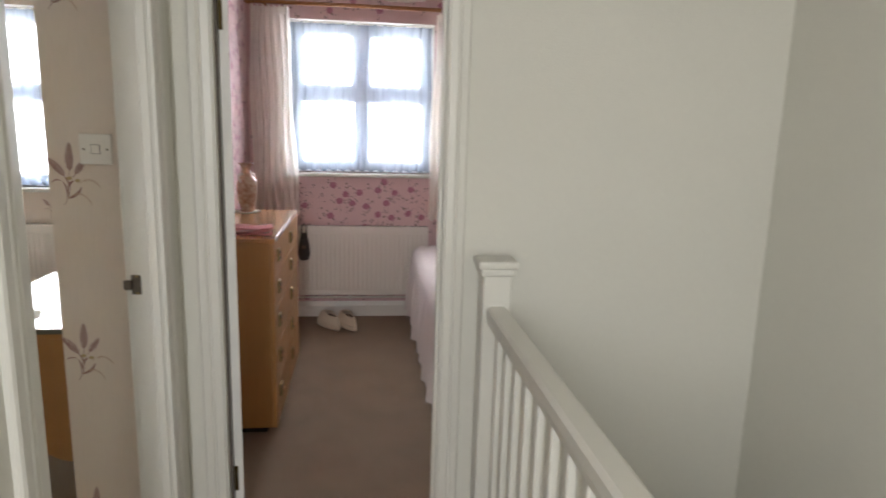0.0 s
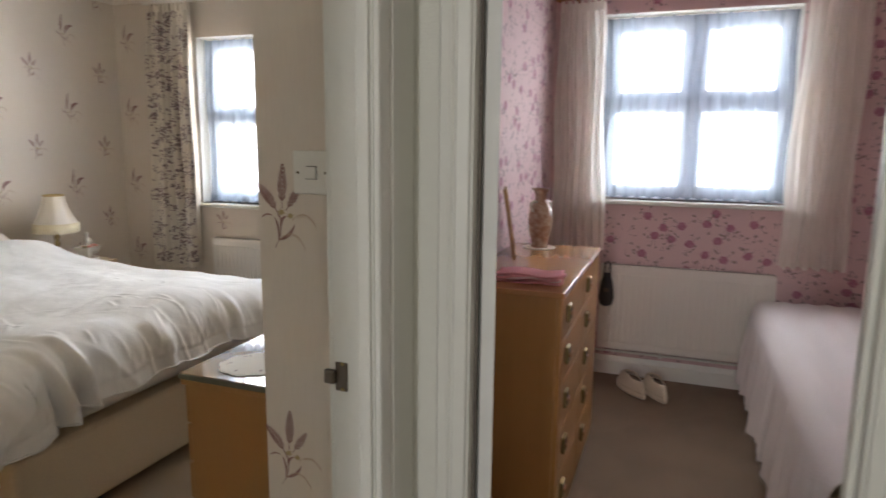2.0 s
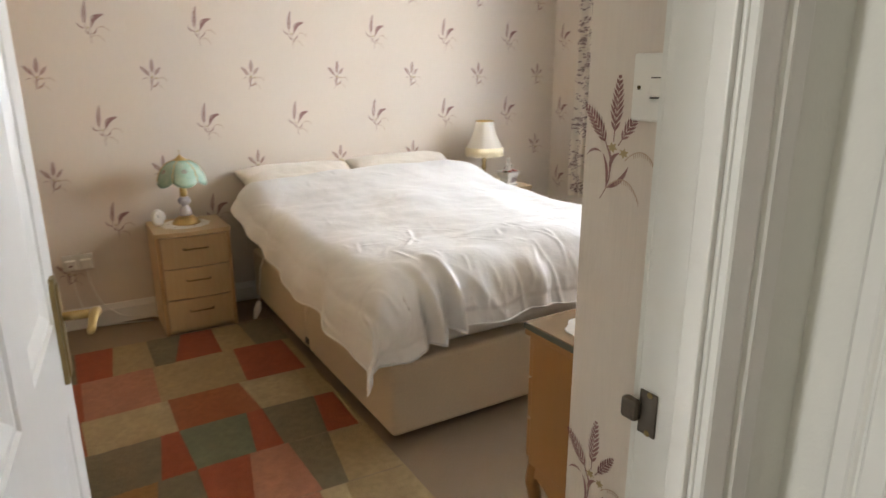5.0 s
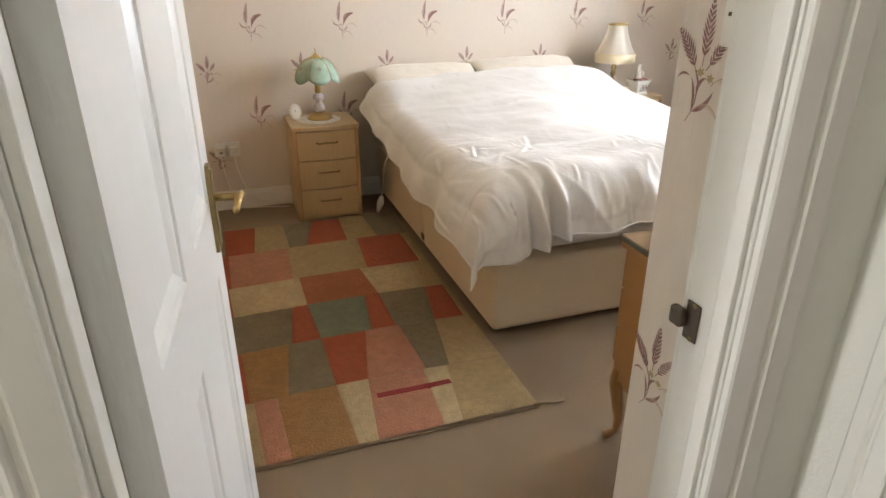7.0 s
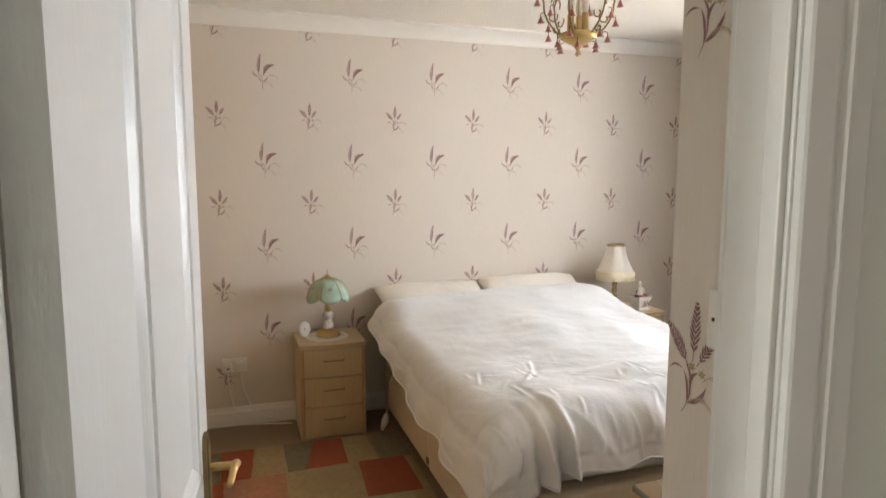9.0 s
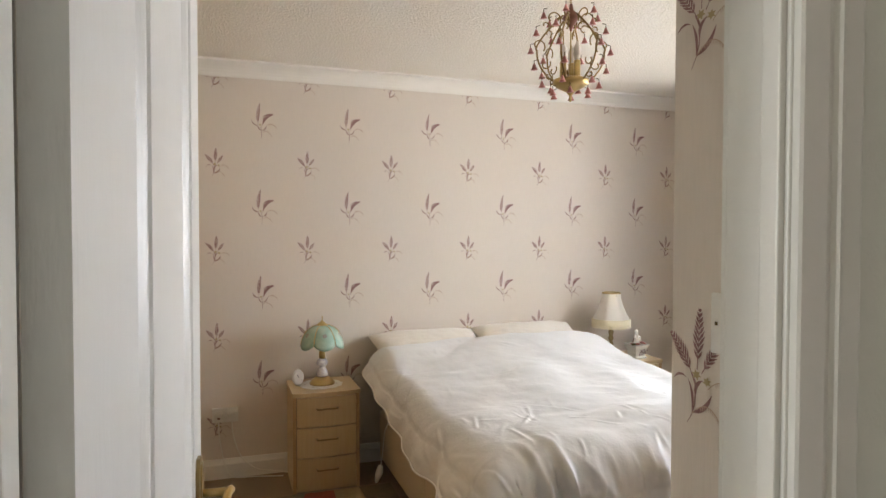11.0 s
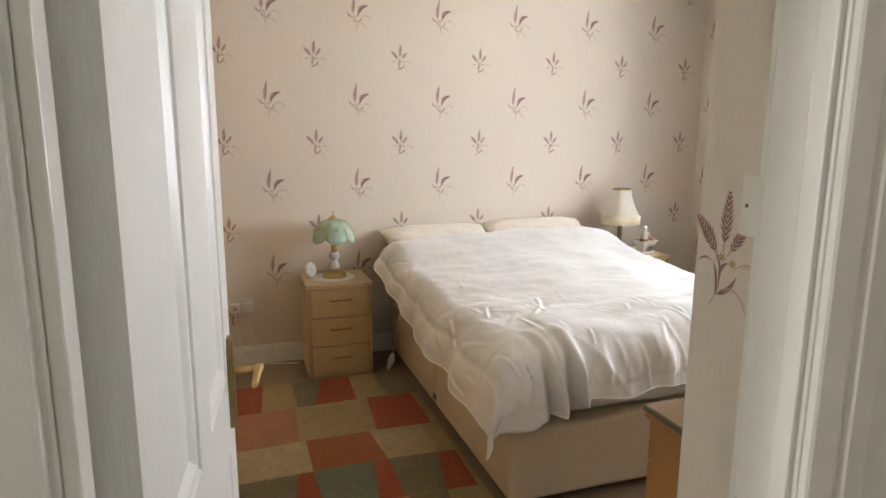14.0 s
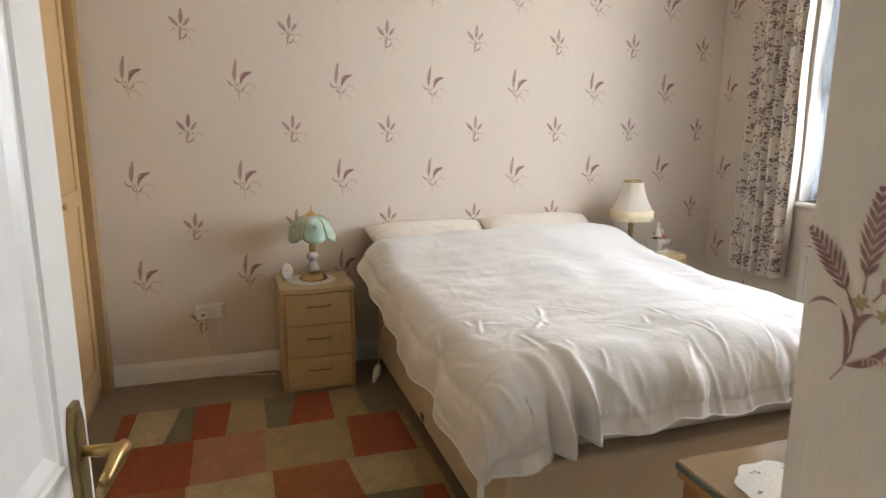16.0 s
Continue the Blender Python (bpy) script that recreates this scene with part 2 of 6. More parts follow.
def tube(points, radius, seg=8, bm=None, taper=None):
    """A round bar swept along points."""
    own = bmesh.new()
    pts = [Vector(p) for p in points]
    rings, up = [], None
    for i, p in enumerate(pts):
        d = (pts[min(i + 1, len(pts) - 1)] - pts[max(i - 1, 0)]).normalized()
        if up is None:
            up = d.orthogonal().normalized()
        up = (up - d * up.dot(d)).normalized()
        side = d.cross(up)
        r = radius * (taper(i / (len(pts) - 1)) if taper else 1)
        rings.append([own.verts.new(p + (up * math.cos(2 * math.pi * k / seg) + side * math.sin(2 * math.pi * k / seg)) * r) for k in range(seg)])
    for a, b in zip(rings, rings[1:]):
        for k in range(seg):
            own.faces.new((a[k], a[(k + 1) % seg], b[(k + 1) % seg], b[k]))
    own.faces.new(rings[0][::-1])
    own.faces.new(rings[-1])
    return join(bm, own)


def sheet(fn, nu, nv, bm=None, thick=0.0):
    """A grid surface fn(u, v), given thickness along z or its normal if asked."""
    own = bmesh.new()
    g = [[own.verts.new(fn(i / nu, j / nv)) for j in range(nv + 1)] for i in range(nu + 1)]
    for i in range(nu):
        for j in range(nv):
            own.faces.new((g[i][j], g[i + 1][j], g[i + 1][j + 1], g[i][j + 1]))
    if thick:
        bmesh.ops.recalc_face_normals(own, faces=own.faces)
        bmesh.ops.solidify(own, geom=own.faces[:], thickness=thick)
    return join(bm, own)


def extrude_profile(profile, a, b, axis, bm=None):
    """Sweeps a closed outline of (p, q) pairs straight along an axis from a to b. x: (y, z); y: (x, z); z: (x, y)."""
    own = bmesh.new()
    def at(p, q, s):
        return {"x": (s, p, q), "y": (p, s, q), "z": (p, q, s)}[axis]
    r0 = [own.verts.new(at(p, q, a)) for p, q in profile]
    r1 = [own.verts.new(at(p, q, b)) for p, q in profile]
    n = len(profile)
    for i in range(n):
        own.faces.new((r0[i], r0[(i + 1) % n], r1[(i + 1) % n], r1[i]))
    own.faces.new(r0[::-1])
    own.faces.new(r1)
    return join(bm, own)


def structure(name, bm, mat, parent=None, label="", smooth=False):
    return tagged(part(name, bm, mat, parent, smooth=smooth), kind="structure", label=label)


# ---- plan ----
HEAD_X = -4.08
WIN_Y, PWIN_Y = 4.65, 4.85
CEIL = 2.44
NIB_Y, NIB_X = 2.032, -0.945
DW0, DW1 = -0.706, -0.632
JAMB_L, JAMB_R = 1.2452, 1.91
DOOR_H = 2.0
PD0, PD1 = -0.512, 0.149
LAND_Y = 2.09


def wall_x(x0, x1, y, thick, z1, holes, bm=None):
    """A wall along x with its face at y and going thick behind it; holes: (x0, x1, z0, z1)."""
    bm = bm or bmesh.new()
    xs = x0
    for hx0, hx1, hz0, hz1 in sorted(holes):
        box(xs, hx0, min(y, y + thick), max(y, y + thick), 0, z1, bm=bm)
        if hz0 > 0:
            box(hx0, hx1, min(y, y + thick), max(y, y + thick), 0, hz0, bm=bm)
        box(hx0, hx1, min(y, y + thick), max(y, y + thick), hz1, z1, bm=bm)
        xs = hx1
    box(xs, x1, min(y, y + thick), max(y, y + thick), 0, z1, bm=bm)
    return bm


# bedroom walls
MW = (-3.36, -1.56, 0.955, 2.10)
PW = (-0.615, 0.405, 1.075, 2.13)
wall_head = structure("wall_head", box(HEAD_X - 0.12, HEAD_X, 0.0, WIN_Y + 0.35, 0, CEIL), paper_beige)
wall_window = structure("wall_window", wall_x(HEAD_X, NIB_X + 0.024, WIN_Y, 0.35, CEIL, [MW]), paper_beige)
wall_partition = structure("wall_partition", box(NIB_X, NIB_X + 0.024, NIB_Y + 0.03, WIN_Y, 0, CEIL), paper_beige)
structure("wall_partition_pink", box(NIB_X + 0.024, -0.895, NIB_Y + 0.03, PWIN_Y + 0.15, 0, CEIL), paper_pink)
wall_nib = structure("wall_nib", box(NIB_X, DW0, NIB_Y, NIB_Y + 0.03, 0, CEIL), paper_beige)
structure("wall_south_bedroom", box(HEAD_X - 0.12, DW0, -0.12, 0.0, 0, CEIL), paper_beige)
structure("wall_door_bedroom", box(DW0, DW0 + 0.012, 0.0, JAMB_L - 0.03, 0, CEIL, bm=box(DW0, DW0 + 0.012, JAMB_L - 0.03, JAMB_R + 0.03, DOOR_H + 0.03, CEIL, bm=box(DW0, DW0 + 0.012, JAMB_R + 0.03, NIB_Y, 0, CEIL))), paper_beige)

# pink room walls
wall_pink_window = structure("wall_pink_window", wall_x(-0.895, 1.3, PWIN_Y, 0.3, CEIL, [PW]), paper_pink)
structure("wall_pink_east", box(1.3, 1.42, LAND_Y + 0.1, PWIN_Y + 0.3, 0, CEIL), paper_pink)
structure("wall_pink_door", wall_x(-0.895, 1.3, LAND_Y + 0.085, 0.012, CEIL, [(PD0 - 0.03, PD1 + 0.03, 0, DOOR_H + 0.03)]), paper_pink)

# landing walls
structure("wall_landing_west", box(DW0 + 0.012, DW1, -1.7, JAMB_L - 0.03, 0, CEIL, bm=box(DW0 + 0.012, DW1, JAMB_L - 0.03, JAMB_R + 0.03, DOOR_H + 0.03, CEIL, bm=box(DW0 + 0.012, DW1, JAMB_R + 0.03, LAND_Y, 0, CEIL))), landing_paint)
structure("wall_landing_north", box(DW1, PD0 - 0.03, LAND_Y, LAND_Y + 0.085, 0, CEIL, bm=box(PD1 + 0.03, 1.34, LAND_Y, LAND_Y + 0.085, -2.6, CEIL, bm=box(PD0 - 0.03, PD1 + 0.03, LAND_Y, LAND_Y + 0.085, DOOR_H + 0.03, CEIL))), landing_paint)
structure("wall_stair_east", box(1.225, 1.34, -1.7, LAND_Y, -2.6, CEIL), landing_paint)
# unseen wall; its window opening is invented to go with the added landing lamp
structure("wall_landing_south", wall_x(DW1, 1.225, -1.7, -0.12, CEIL, [(-0.57, 0.03, 1.05, 2.15)]), landing_paint)
structure("wall_stair_south", box(0.40, 1.225, -1.82, -1.7, -2.6, 0), landing_paint)
structure("wall_stair_west", box(0.24, 0.36, -1.7, LAND_Y, -2.6, -0.24), landing_paint)

# floors and ceilings
structure("floor", box(HEAD_X - 0.1, DW1, -0.1, WIN_Y + 0.05, -0.2, 0), carpet_beige)
structure("floor_pink_room", box(NIB_X + 0.03, 1.35, LAND_Y, PWIN_Y + 0.05, -0.2, 0.001), carpet_pink)
structure("floor_landing", box(DW1, 0.36, -1.75, LAND_Y, -0.2, 0), carpet_pink)
structure("floor_hall", box(0.2, 1.4, -1.8, LAND_Y + 0.1, -2.7, -2.6), carpet_pink)
structure("trim_landing_edge", box(0.36, 0.385, -1.7, LAND_Y, -0.24, 0.02, 0.004), gloss_white)
structure("ceiling", box(HEAD_X - 0.12, 1.42, -1.82, PWIN_Y + 0.3, CEIL, CEIL + 0.1), ceiling_white)


def cove(a, b, axis, wall, sign, name="trim_cornice"):
    """Plaster coving along a wall line."""
    pr = [(wall, CEIL), (wall, CEIL - 0.085), (wall + sign * 0.012, CEIL - 0.085)]
    for k in range(7):
        t = math.pi / 2 * k / 6
        pr.append((wall + sign * (0.085 - 0.073 * math.cos(t)), CEIL - 0.085 + 0.073 * math.sin(t)))
    pr.append((wall + sign * 0.085, CEIL))
    structure(name, extrude_profile(pr, a, b, axis), cornice_white, smooth=False)


cove(0.0, WIN_Y, "y", HEAD_X, 1)
cove(HEAD_X, NIB_X, "x", WIN_Y, -1)
cove(NIB_Y, WIN_Y, "y", NIB_X, -1)
cove(NIB_X, DW0, "x", NIB_Y, -1)


def skirting(a, b, axis, wall, sign, h=0.115, mat=None):
    pr = [(wall, 0), (wall + sign * 0.016, 0), (wall + sign * 0.016, h * 0.72), (wall + sign * 0.012, h * 0.8), (wall + sign * 0.006, h), (wall, h)]
    structure("baseboard", extrude_profile(pr, a, b, axis), mat or skirting_white)


skirting(0.886, WIN_Y, "y", HEAD_X, 1)
skirting(HEAD_X, NIB_X, "x", WIN_Y, -1)
skirting(NIB_Y, WIN_Y, "y", NIB_X, -1)
skirting(NIB_X, DW0, "x", NIB_Y, -1)
skirting(-0.895, 1.3, "x", PWIN_Y, -1)
skirting(LAND_Y + 0.1, PWIN_Y, "y", -0.895, 1)
skirting(0.23, 0.36, "x", LAND_Y, -1)
skirting(-1.7, JAMB_L - 0.09, "y", DW1, 1)


# ---- door linings and architraves ----
def architrave(face, inner, away, z1, axis, out, w=0.084):
    """One upright, moulded: runs from inner in the direction away; front stands out of the wall face."""
    pr = [(inner, face), (inner, face + out * 0.012)]
    pr += [(inner + away * w * p, face + out * q) for p, q in ((0.04, 0.014), (0.38, 0.016), (0.42, 0.0150), (0.45, 0.0122), (0.50, 0.0118), (0.54, 0.015), (0.58, 0.017),
                                                              (0.64, 0.016), (0.90, 0.016), (0.97, 0.013), (1.0, 0.008), (1.0, 0.0))]
    if axis == "y":
        pr = [(q, p) for p, q in pr]
    return extrude_profile(pr, 0, z1, "z")


def lining(name, parts):
    base = tagged(new(name), kind="structure")
    for n, bm in parts:
        part(n, bm, gloss_white, base)
    return base


frame1 = lining("door_1", [
    ("jamb", box(DW0 - 0.004, DW1 + 0.004, JAMB_R, JAMB_R + 0.03, 0, DOOR_H + 0.03, 0.002)),
    ("jamb", box(DW0 - 0.004, DW1 + 0.004, JAMB_L - 0.03, JAMB_L, 0, DOOR_H + 0.03, 0.002)),
    ("head_jamb", box(DW0 - 0.004, DW1 + 0.004, JAMB_L, JAMB_R, DOOR_H, DOOR_H + 0.03, 0.002)),
    ("door_stop", box(-0.655, -0.632, JAMB_R - 0.009, JAMB_R, 0, DOOR_H, 0.002)),
    ("door_stop", box(-0.668, -0.632, JAMB_L, JAMB_L + 0.012, 0, DOOR_H, 0.002)),
    ("door_stop", box(-0.655, -0.632, JAMB_L + 0.009, JAMB_R - 0.009, DOOR_H - 0.009, DOOR_H, 0.002)),
    ("architrave", architrave(DW1, JAMB_R + 0.004, 1, DOOR_H + 0.07, "y", 1)),
    ("architrave", architrave(DW1, JAMB_L - 0.006, -1, DOOR_H + 0.07, "y", 1)),
    ("architrave", architrave(DW0, JAMB_R + 0.003, 1, DOOR_H + 0.07, "y", -1, 0.07)),
    ("architrave", architrave(DW0, JAMB_L - 0.004, -1, DOOR_H + 0.07, "y", -1, 0.062)),
    ("architrave", box(DW1, DW1 + 0.016, JAMB_L - 0.006, JAMB_R + 0.006, DOOR_H + 0.006, DOOR_H + 0.07, 0.003)),
])
plate = part("strike_plate", box(-0.704, -0.680, JAMB_R - 0.003, JAMB_R - 0.0005, 0.950, 1.003, 0.001), steel, frame1, "worn steel strike plate")
part("latch_lip", box(-0.722, -0.700, JAMB_R - 0.014, JAMB_R - 0.002, 0.964, 0.990, 0.004), steel, plate)
part("screw", lathe([(0.004, 0), (0.003, 0.0012)], 8, centre=(0, 0, 0)), antique, plate).matrix_basis = pose(-0.69, JAMB_R - 0.003, 0.953, 90)
part("screw", lathe([(0.004, 0), (0.003, 0.0012)], 8, centre=(0, 0, 0)), antique, plate).matrix_basis = pose(-0.69, JAMB_R - 0.003, 1.000, 90)

frame2 = lining("door_2", [
    ("jamb", box(PD0 - 0.03, PD0, LAND_Y - 0.004, LAND_Y + 0.10, 0, DOOR_H + 0.03, 0.002)),
    ("jamb", box(PD1, PD1 + 0.03, LAND_Y - 0.004, LAND_Y + 0.10, 0, DOOR_H + 0.03, 0.002)),
    ("head_jamb", box(PD0, PD1, LAND_Y - 0.004, LAND_Y + 0.10, DOOR_H, DOOR_H + 0.03, 0.002)),
    ("door_stop", box(PD1 - 0.012, PD1, LAND_Y + 0.025, LAND_Y + 0.058, 0, DOOR_H, 0.002)),
    ("architrave", architrave(LAND_Y, PD0 - 0.005, -1, DOOR_H + 0.07, "x", -1, 0.062)),
    ("architrave", architrave(LAND_Y, PD1 + 0.006, 1, DOOR_H + 0.07, "x", -1, 0.062)),
    ("architrave", box(PD0 - 0.006, PD1 + 0.006, LAND_Y - 0.016, LAND_Y, DOOR_H + 0.006, DOOR_H + 0.07, 0.003)),
])


# added strips: the dark line of each hinge gap, its shade put into colour
part("draught_strip", box(-0.7125, -0.7105, JAMB_L - 0.003, JAMB_L + 0.0018, 0.005, DOOR_H - 0.005), gap_shade_pale, frame1, "grey strip standing in for the shade in the hinge gap")
part("draught_strip", box(PD0 + 0.0005, PD0 + 0.007, LAND_Y + 0.022, LAND_Y + 0.026, 0.005, DOOR_H - 0.005), gap_shade, frame2, "grey strip standing in for the shade in the hinge gap")


def door_leaf(base, width, height, t, panels=True):
    """A four-panel leaf in its own frame: hinge edge at x = 0, running to -width; faces at y = 0 and y = -t."""
    st, mu, lock0, lock1 = 0.085, 0.08, 0.83, 0.975
    core = 0.0105
    pw = (width - 0.012 - 2 * st - mu) / 2
    spans = [(-st + 0.012 - pw, -st + 0.012), (-width + st, -width + st + pw)]
    rows = [(0.2, lock0), (lock1, height - 0.11)]
    for name, x0, x1, z0, z1 in (("stile", -st + 0.012, 0, 0, height), ("stile", -width, -width + st, 0, height),
                                 ("bottom_rail", -width + st, -st + 0.012, 0, rows[0][0]), ("lock_rail", -width + st, -st + 0.012, lock0, lock1), ("top_rail", -width + st, -st + 0.012, rows[1][1], height),
                                 ("muntin", spans[1][1], spans[0][0], rows[0][0], lock0), ("muntin", spans[1][1], spans[0][0], lock1, rows[1][1])):
        part(name, box(x0, x1, -t, 0, z0, z1), door_white, base)
    for a, b in spans:
        for z0, z1 in rows:
            p = part("panel", box(a, b, -t + core, -core, z0, z1), door_white, base)
            bm = bmesh.new()
            for y0, s in ((0, -1), (-t, 1)):
                rings = []
                for d, o in ((0.0, 0.0), (0.004, 0.0045), (0.008, 0.0030), (0.014, 0.0035), (0.020, 0.0060), (0.030, 0.0108)):
                    yy = y0 + s * o
                    rings.append([bm.verts.new(q) for q in ((a + d, yy, z0 + d), (b - d, yy, z0 + d), (b - d, yy, z1 - d), (a + d, yy, z1 - d))])
                for r0, r1 in zip(rings, rings[1:]):
                    for i in range(4):
                        bm.faces.new((r0[i], r0[(i + 1) % 4], r1[(i + 1) % 4], r1[i]))
            part("moulding", bm, door_white, p)


def lever_handle(base, x, y, z, s, out):
    """Brass plate with a lever; s: lever's direction along x; out: away from the leaf's face."""
    bm = extrude_profile([(x - 0.021, z - 0.085), (x + 0.021, z - 0.085), (x + 0.021, z + 0.06), (x + 0.012, z + 0.085), (x - 0.012, z + 0.085), (x - 0.021, z + 0.06)], y, y + out * 0.007, "y")
    p = part("backplate", bm, antique, base, "aged brass lever-handle plate")
    part("plate_rim", extrude_profile([(x - 0.014, z - 0.076), (x + 0.014, z - 0.076), (x + 0.014, z + 0.056), (x + 0.007, z + 0.074), (x - 0.007, z + 0.074), (x - 0.014, z + 0.056)], y + out * 0.007, y + out * 0.010, "y"), antique, p)
    part("lever", tube([(x, y + out * q, z + 0.02) for q in (0.008, 0.03, 0.052)], 0.0075, 10, bm=tube(
        [(x + s * (-0.006 + 0.070 * q), y + out * (0.056 - 0.006 * q), z + 0.02 - 0.003 * q * q + 0.004 * math.sin(q * 5)) for q in [i / 8 for i in range(9)]], 0.0075, 10,
        taper=lambda q: 1.15 - 0.35 * q)), brass, p, "polished brass lever", smooth=True)


leaf1 = thing("bedroom_door", "white painted four-panel door standing open with brass lever handle", "door", at=(-0.709, 1.283, 0.006), rz=-5.3)
door_leaf(leaf1, 0.705, 1.985, 0.036)
lever_handle(leaf1, -0.655, 0.0, 0.955, 1, 1)
lever_handle(leaf1, -0.655, -0.033, 0.955, 1, -1)
for hz in (0.25, 1.72):
    part("hinge", box(0.0005, 0.003, -0.034, -0.004, hz, hz + 0.075), steel, leaf1, "steel butt hinge")

leaf2 = thing("pink_room_door", "white painted door standing wide open against the pink room wall", "door", at=(-0.477, LAND_Y + 0.045, 0.006), rz=-60)
door_leaf(leaf2, 0.60, 1.985, 0.027)
lever_handle(leaf2, -0.55, 0.0, 0.955, 1, 1)
for hz in (0.23, 1.66):
    part("hinge", box(0.0005, 0.004, -0.030, -0.018, hz, hz + 0.085), dark_bronze, leaf2, "dark steel butt hinge")

# ---- windows ----
def window(name, wx0, wx1, z0, z1, y, lights, wall_y):
    """White casement window set back in its opening; lights: uprights splitting it, transom height and opening fanlight."""
    base = tagged(new(name), kind="structure")
    f = part("window_frame", box(wx0, wx1, y - 0.03, y + 0.04, z0, z0 + 0.055, 0.004), frame_white, base)
    for a in (box(wx0, wx1, y - 0.03, y + 0.04, z1 - 0.055, z1, 0.004), box(wx0, wx0 + 0.055, y - 0.03, y + 0.04, z0 + 0.055, z1 - 0.055, 0.004), box(wx1 - 0.055, wx1, y - 0.03, y + 0.04, z0 + 0.055, z1 - 0.055, 0.004)):
        part("window_frame", a, frame_white, base)
    edges = [wx0 + 0.055] + list(lights) + [wx1 - 0.055]
    for x in lights:
        part("mullion", box(x - 0.032, x + 0.032, y - 0.028, y + 0.04, z0 + 0.055, z1 - 0.055, 0.004), frame_white, base)
    zt = z0 + (z1 - z0) * 0.53
    for k in range(len(edges) - 1):
        a = edges[k] + (0.032 if k else 0)
        b = edges[k + 1] - (0.032 if k < len(edges) - 2 else 0)
        part("transom", box(a, b, y - 0.024, y + 0.035, zt - 0.028, zt + 0.028, 0.004), frame_white, base)
        for c, d, deep in ((z0 + 0.055, zt - 0.028, 0.028), (zt + 0.028, z1 - 0.055, 0.04)):
            if deep:
                s = part("sash", box(a, b, y - 0.04, y + 0.02, c, c + deep, 0.004), frame_white, base)
                for q in (box(a, b, y - 0.04, y + 0.02, d - deep, d, 0.004), box(a, a + deep, y - 0.04, y + 0.02, c + deep, d - deep, 0.004), box(b - deep, b, y - 0.04, y + 0.02, c + deep, d - deep, 0.004)):
                    part("sash_rail", q, frame_white, s)
            p = part("pane", box(a + deep, b - deep, y, y + 0.006, c + deep, d - deep), pane_glass, base)
            p.visible_shadow = False
    part("window_sill", box(wx0 - 0.045, wx1 + 0.045, wall_y - 0.035, y - 0.03, z0 - 0.028, z0, 0.008, 3), gloss_white, base)
    part("reveal", box(wx0 - 0.001, wx0 + 0.004, wall_y + 0.001, y - 0.03, z0, z1), gloss_white, base)
    part("reveal", box(wx1 - 0.004, wx1 + 0.001, wall_y + 0.001, y - 0.03, z0, z1), gloss_white, base)
    part("reveal", box(wx0 + 0.004, wx1 - 0.004, wall_y + 0.001, y - 0.03, z1 - 0.004, z1 + 0.001), gloss_white, base)
    return base


window("window_1", MW[0], MW[1], MW[2], MW[3], WIN_Y + 0.16, [-2.74, -2.12], WIN_Y)
window("window_2", PW[0], PW[1], PW[2], PW[3], PWIN_Y + 0.16, [-0.11], PWIN_Y)


def drape(x0, x1, y, z0, z1, folds, depth, seed, taper=0.0, lean=0.0, nu=160, nv=26):
    rnd = random.Random(seed)
    ph = [rnd.uniform(0, 6.28) for _ in range(5)]
    def fn(u, v):
        z = z1 + (z0 - z1) * v
        w = 1 + taper * v
        x = (x0 + x1) / 2 + lean * v + (u - 0.5) * (x1 - x0) * w + 0.008 * math.sin(9 * v + ph[0] + 6 * u)
        d = depth * (0.35 + 0.65 * min(1, v * 5 + 0.2))
        f = math.sin(2 * math.pi * folds * u + ph[1] + 0.7 * math.sin(3 * v + ph[2])) + 0.35 * math.sin(4.6 * math.pi * folds * u + ph[3] + 2 * v)
        return Vector((x, y + d * f, z + 0.006 * math.sin(2 * math.pi * folds * u + ph[4]) * v))
    return fn


net_1 = thing("net_curtain", "sheer white net curtain hanging inside the bedroom window", "curtain")
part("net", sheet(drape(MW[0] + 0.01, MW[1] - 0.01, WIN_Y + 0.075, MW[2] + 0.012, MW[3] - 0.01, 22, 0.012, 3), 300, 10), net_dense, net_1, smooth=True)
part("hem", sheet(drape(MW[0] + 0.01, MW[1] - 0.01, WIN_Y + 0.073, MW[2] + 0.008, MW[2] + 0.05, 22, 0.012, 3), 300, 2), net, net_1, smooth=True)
part("rail", tube([(MW[0] + 0.005, WIN_Y + 0.075, MW[3] - 0.012), (MW[1] - 0.005, WIN_Y + 0.075, MW[3] - 0.012)], 0.005), white_plastic, net_1)
net_2 = thing("net_curtain", "sheer white net curtain hanging inside the pink room window", "curtain")
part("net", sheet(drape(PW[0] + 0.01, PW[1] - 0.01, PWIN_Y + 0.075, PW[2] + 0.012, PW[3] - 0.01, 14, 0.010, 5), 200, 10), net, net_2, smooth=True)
part("rail", tube([(PW[0] + 0.005, PWIN_Y + 0.075, PW[3] - 0.012), (PW[1] - 0.005, PWIN_Y + 0.075, PW[3] - 0.012)], 0.005), white_plastic, net_2)


def pleat_top(x0, x1, y, z, n, mat, parent):
    bm = bmesh.new()
    for i in range(n):
        c = x0 + (x1 - x0) * (i + 0.5) / n
        box(c - 0.008, c + 0.008, y - 0.014, y + 0.014, z - 0.05, z + 0.012, 0.005, bm=bm)
    part("pleat_heading", bm, mat, parent)


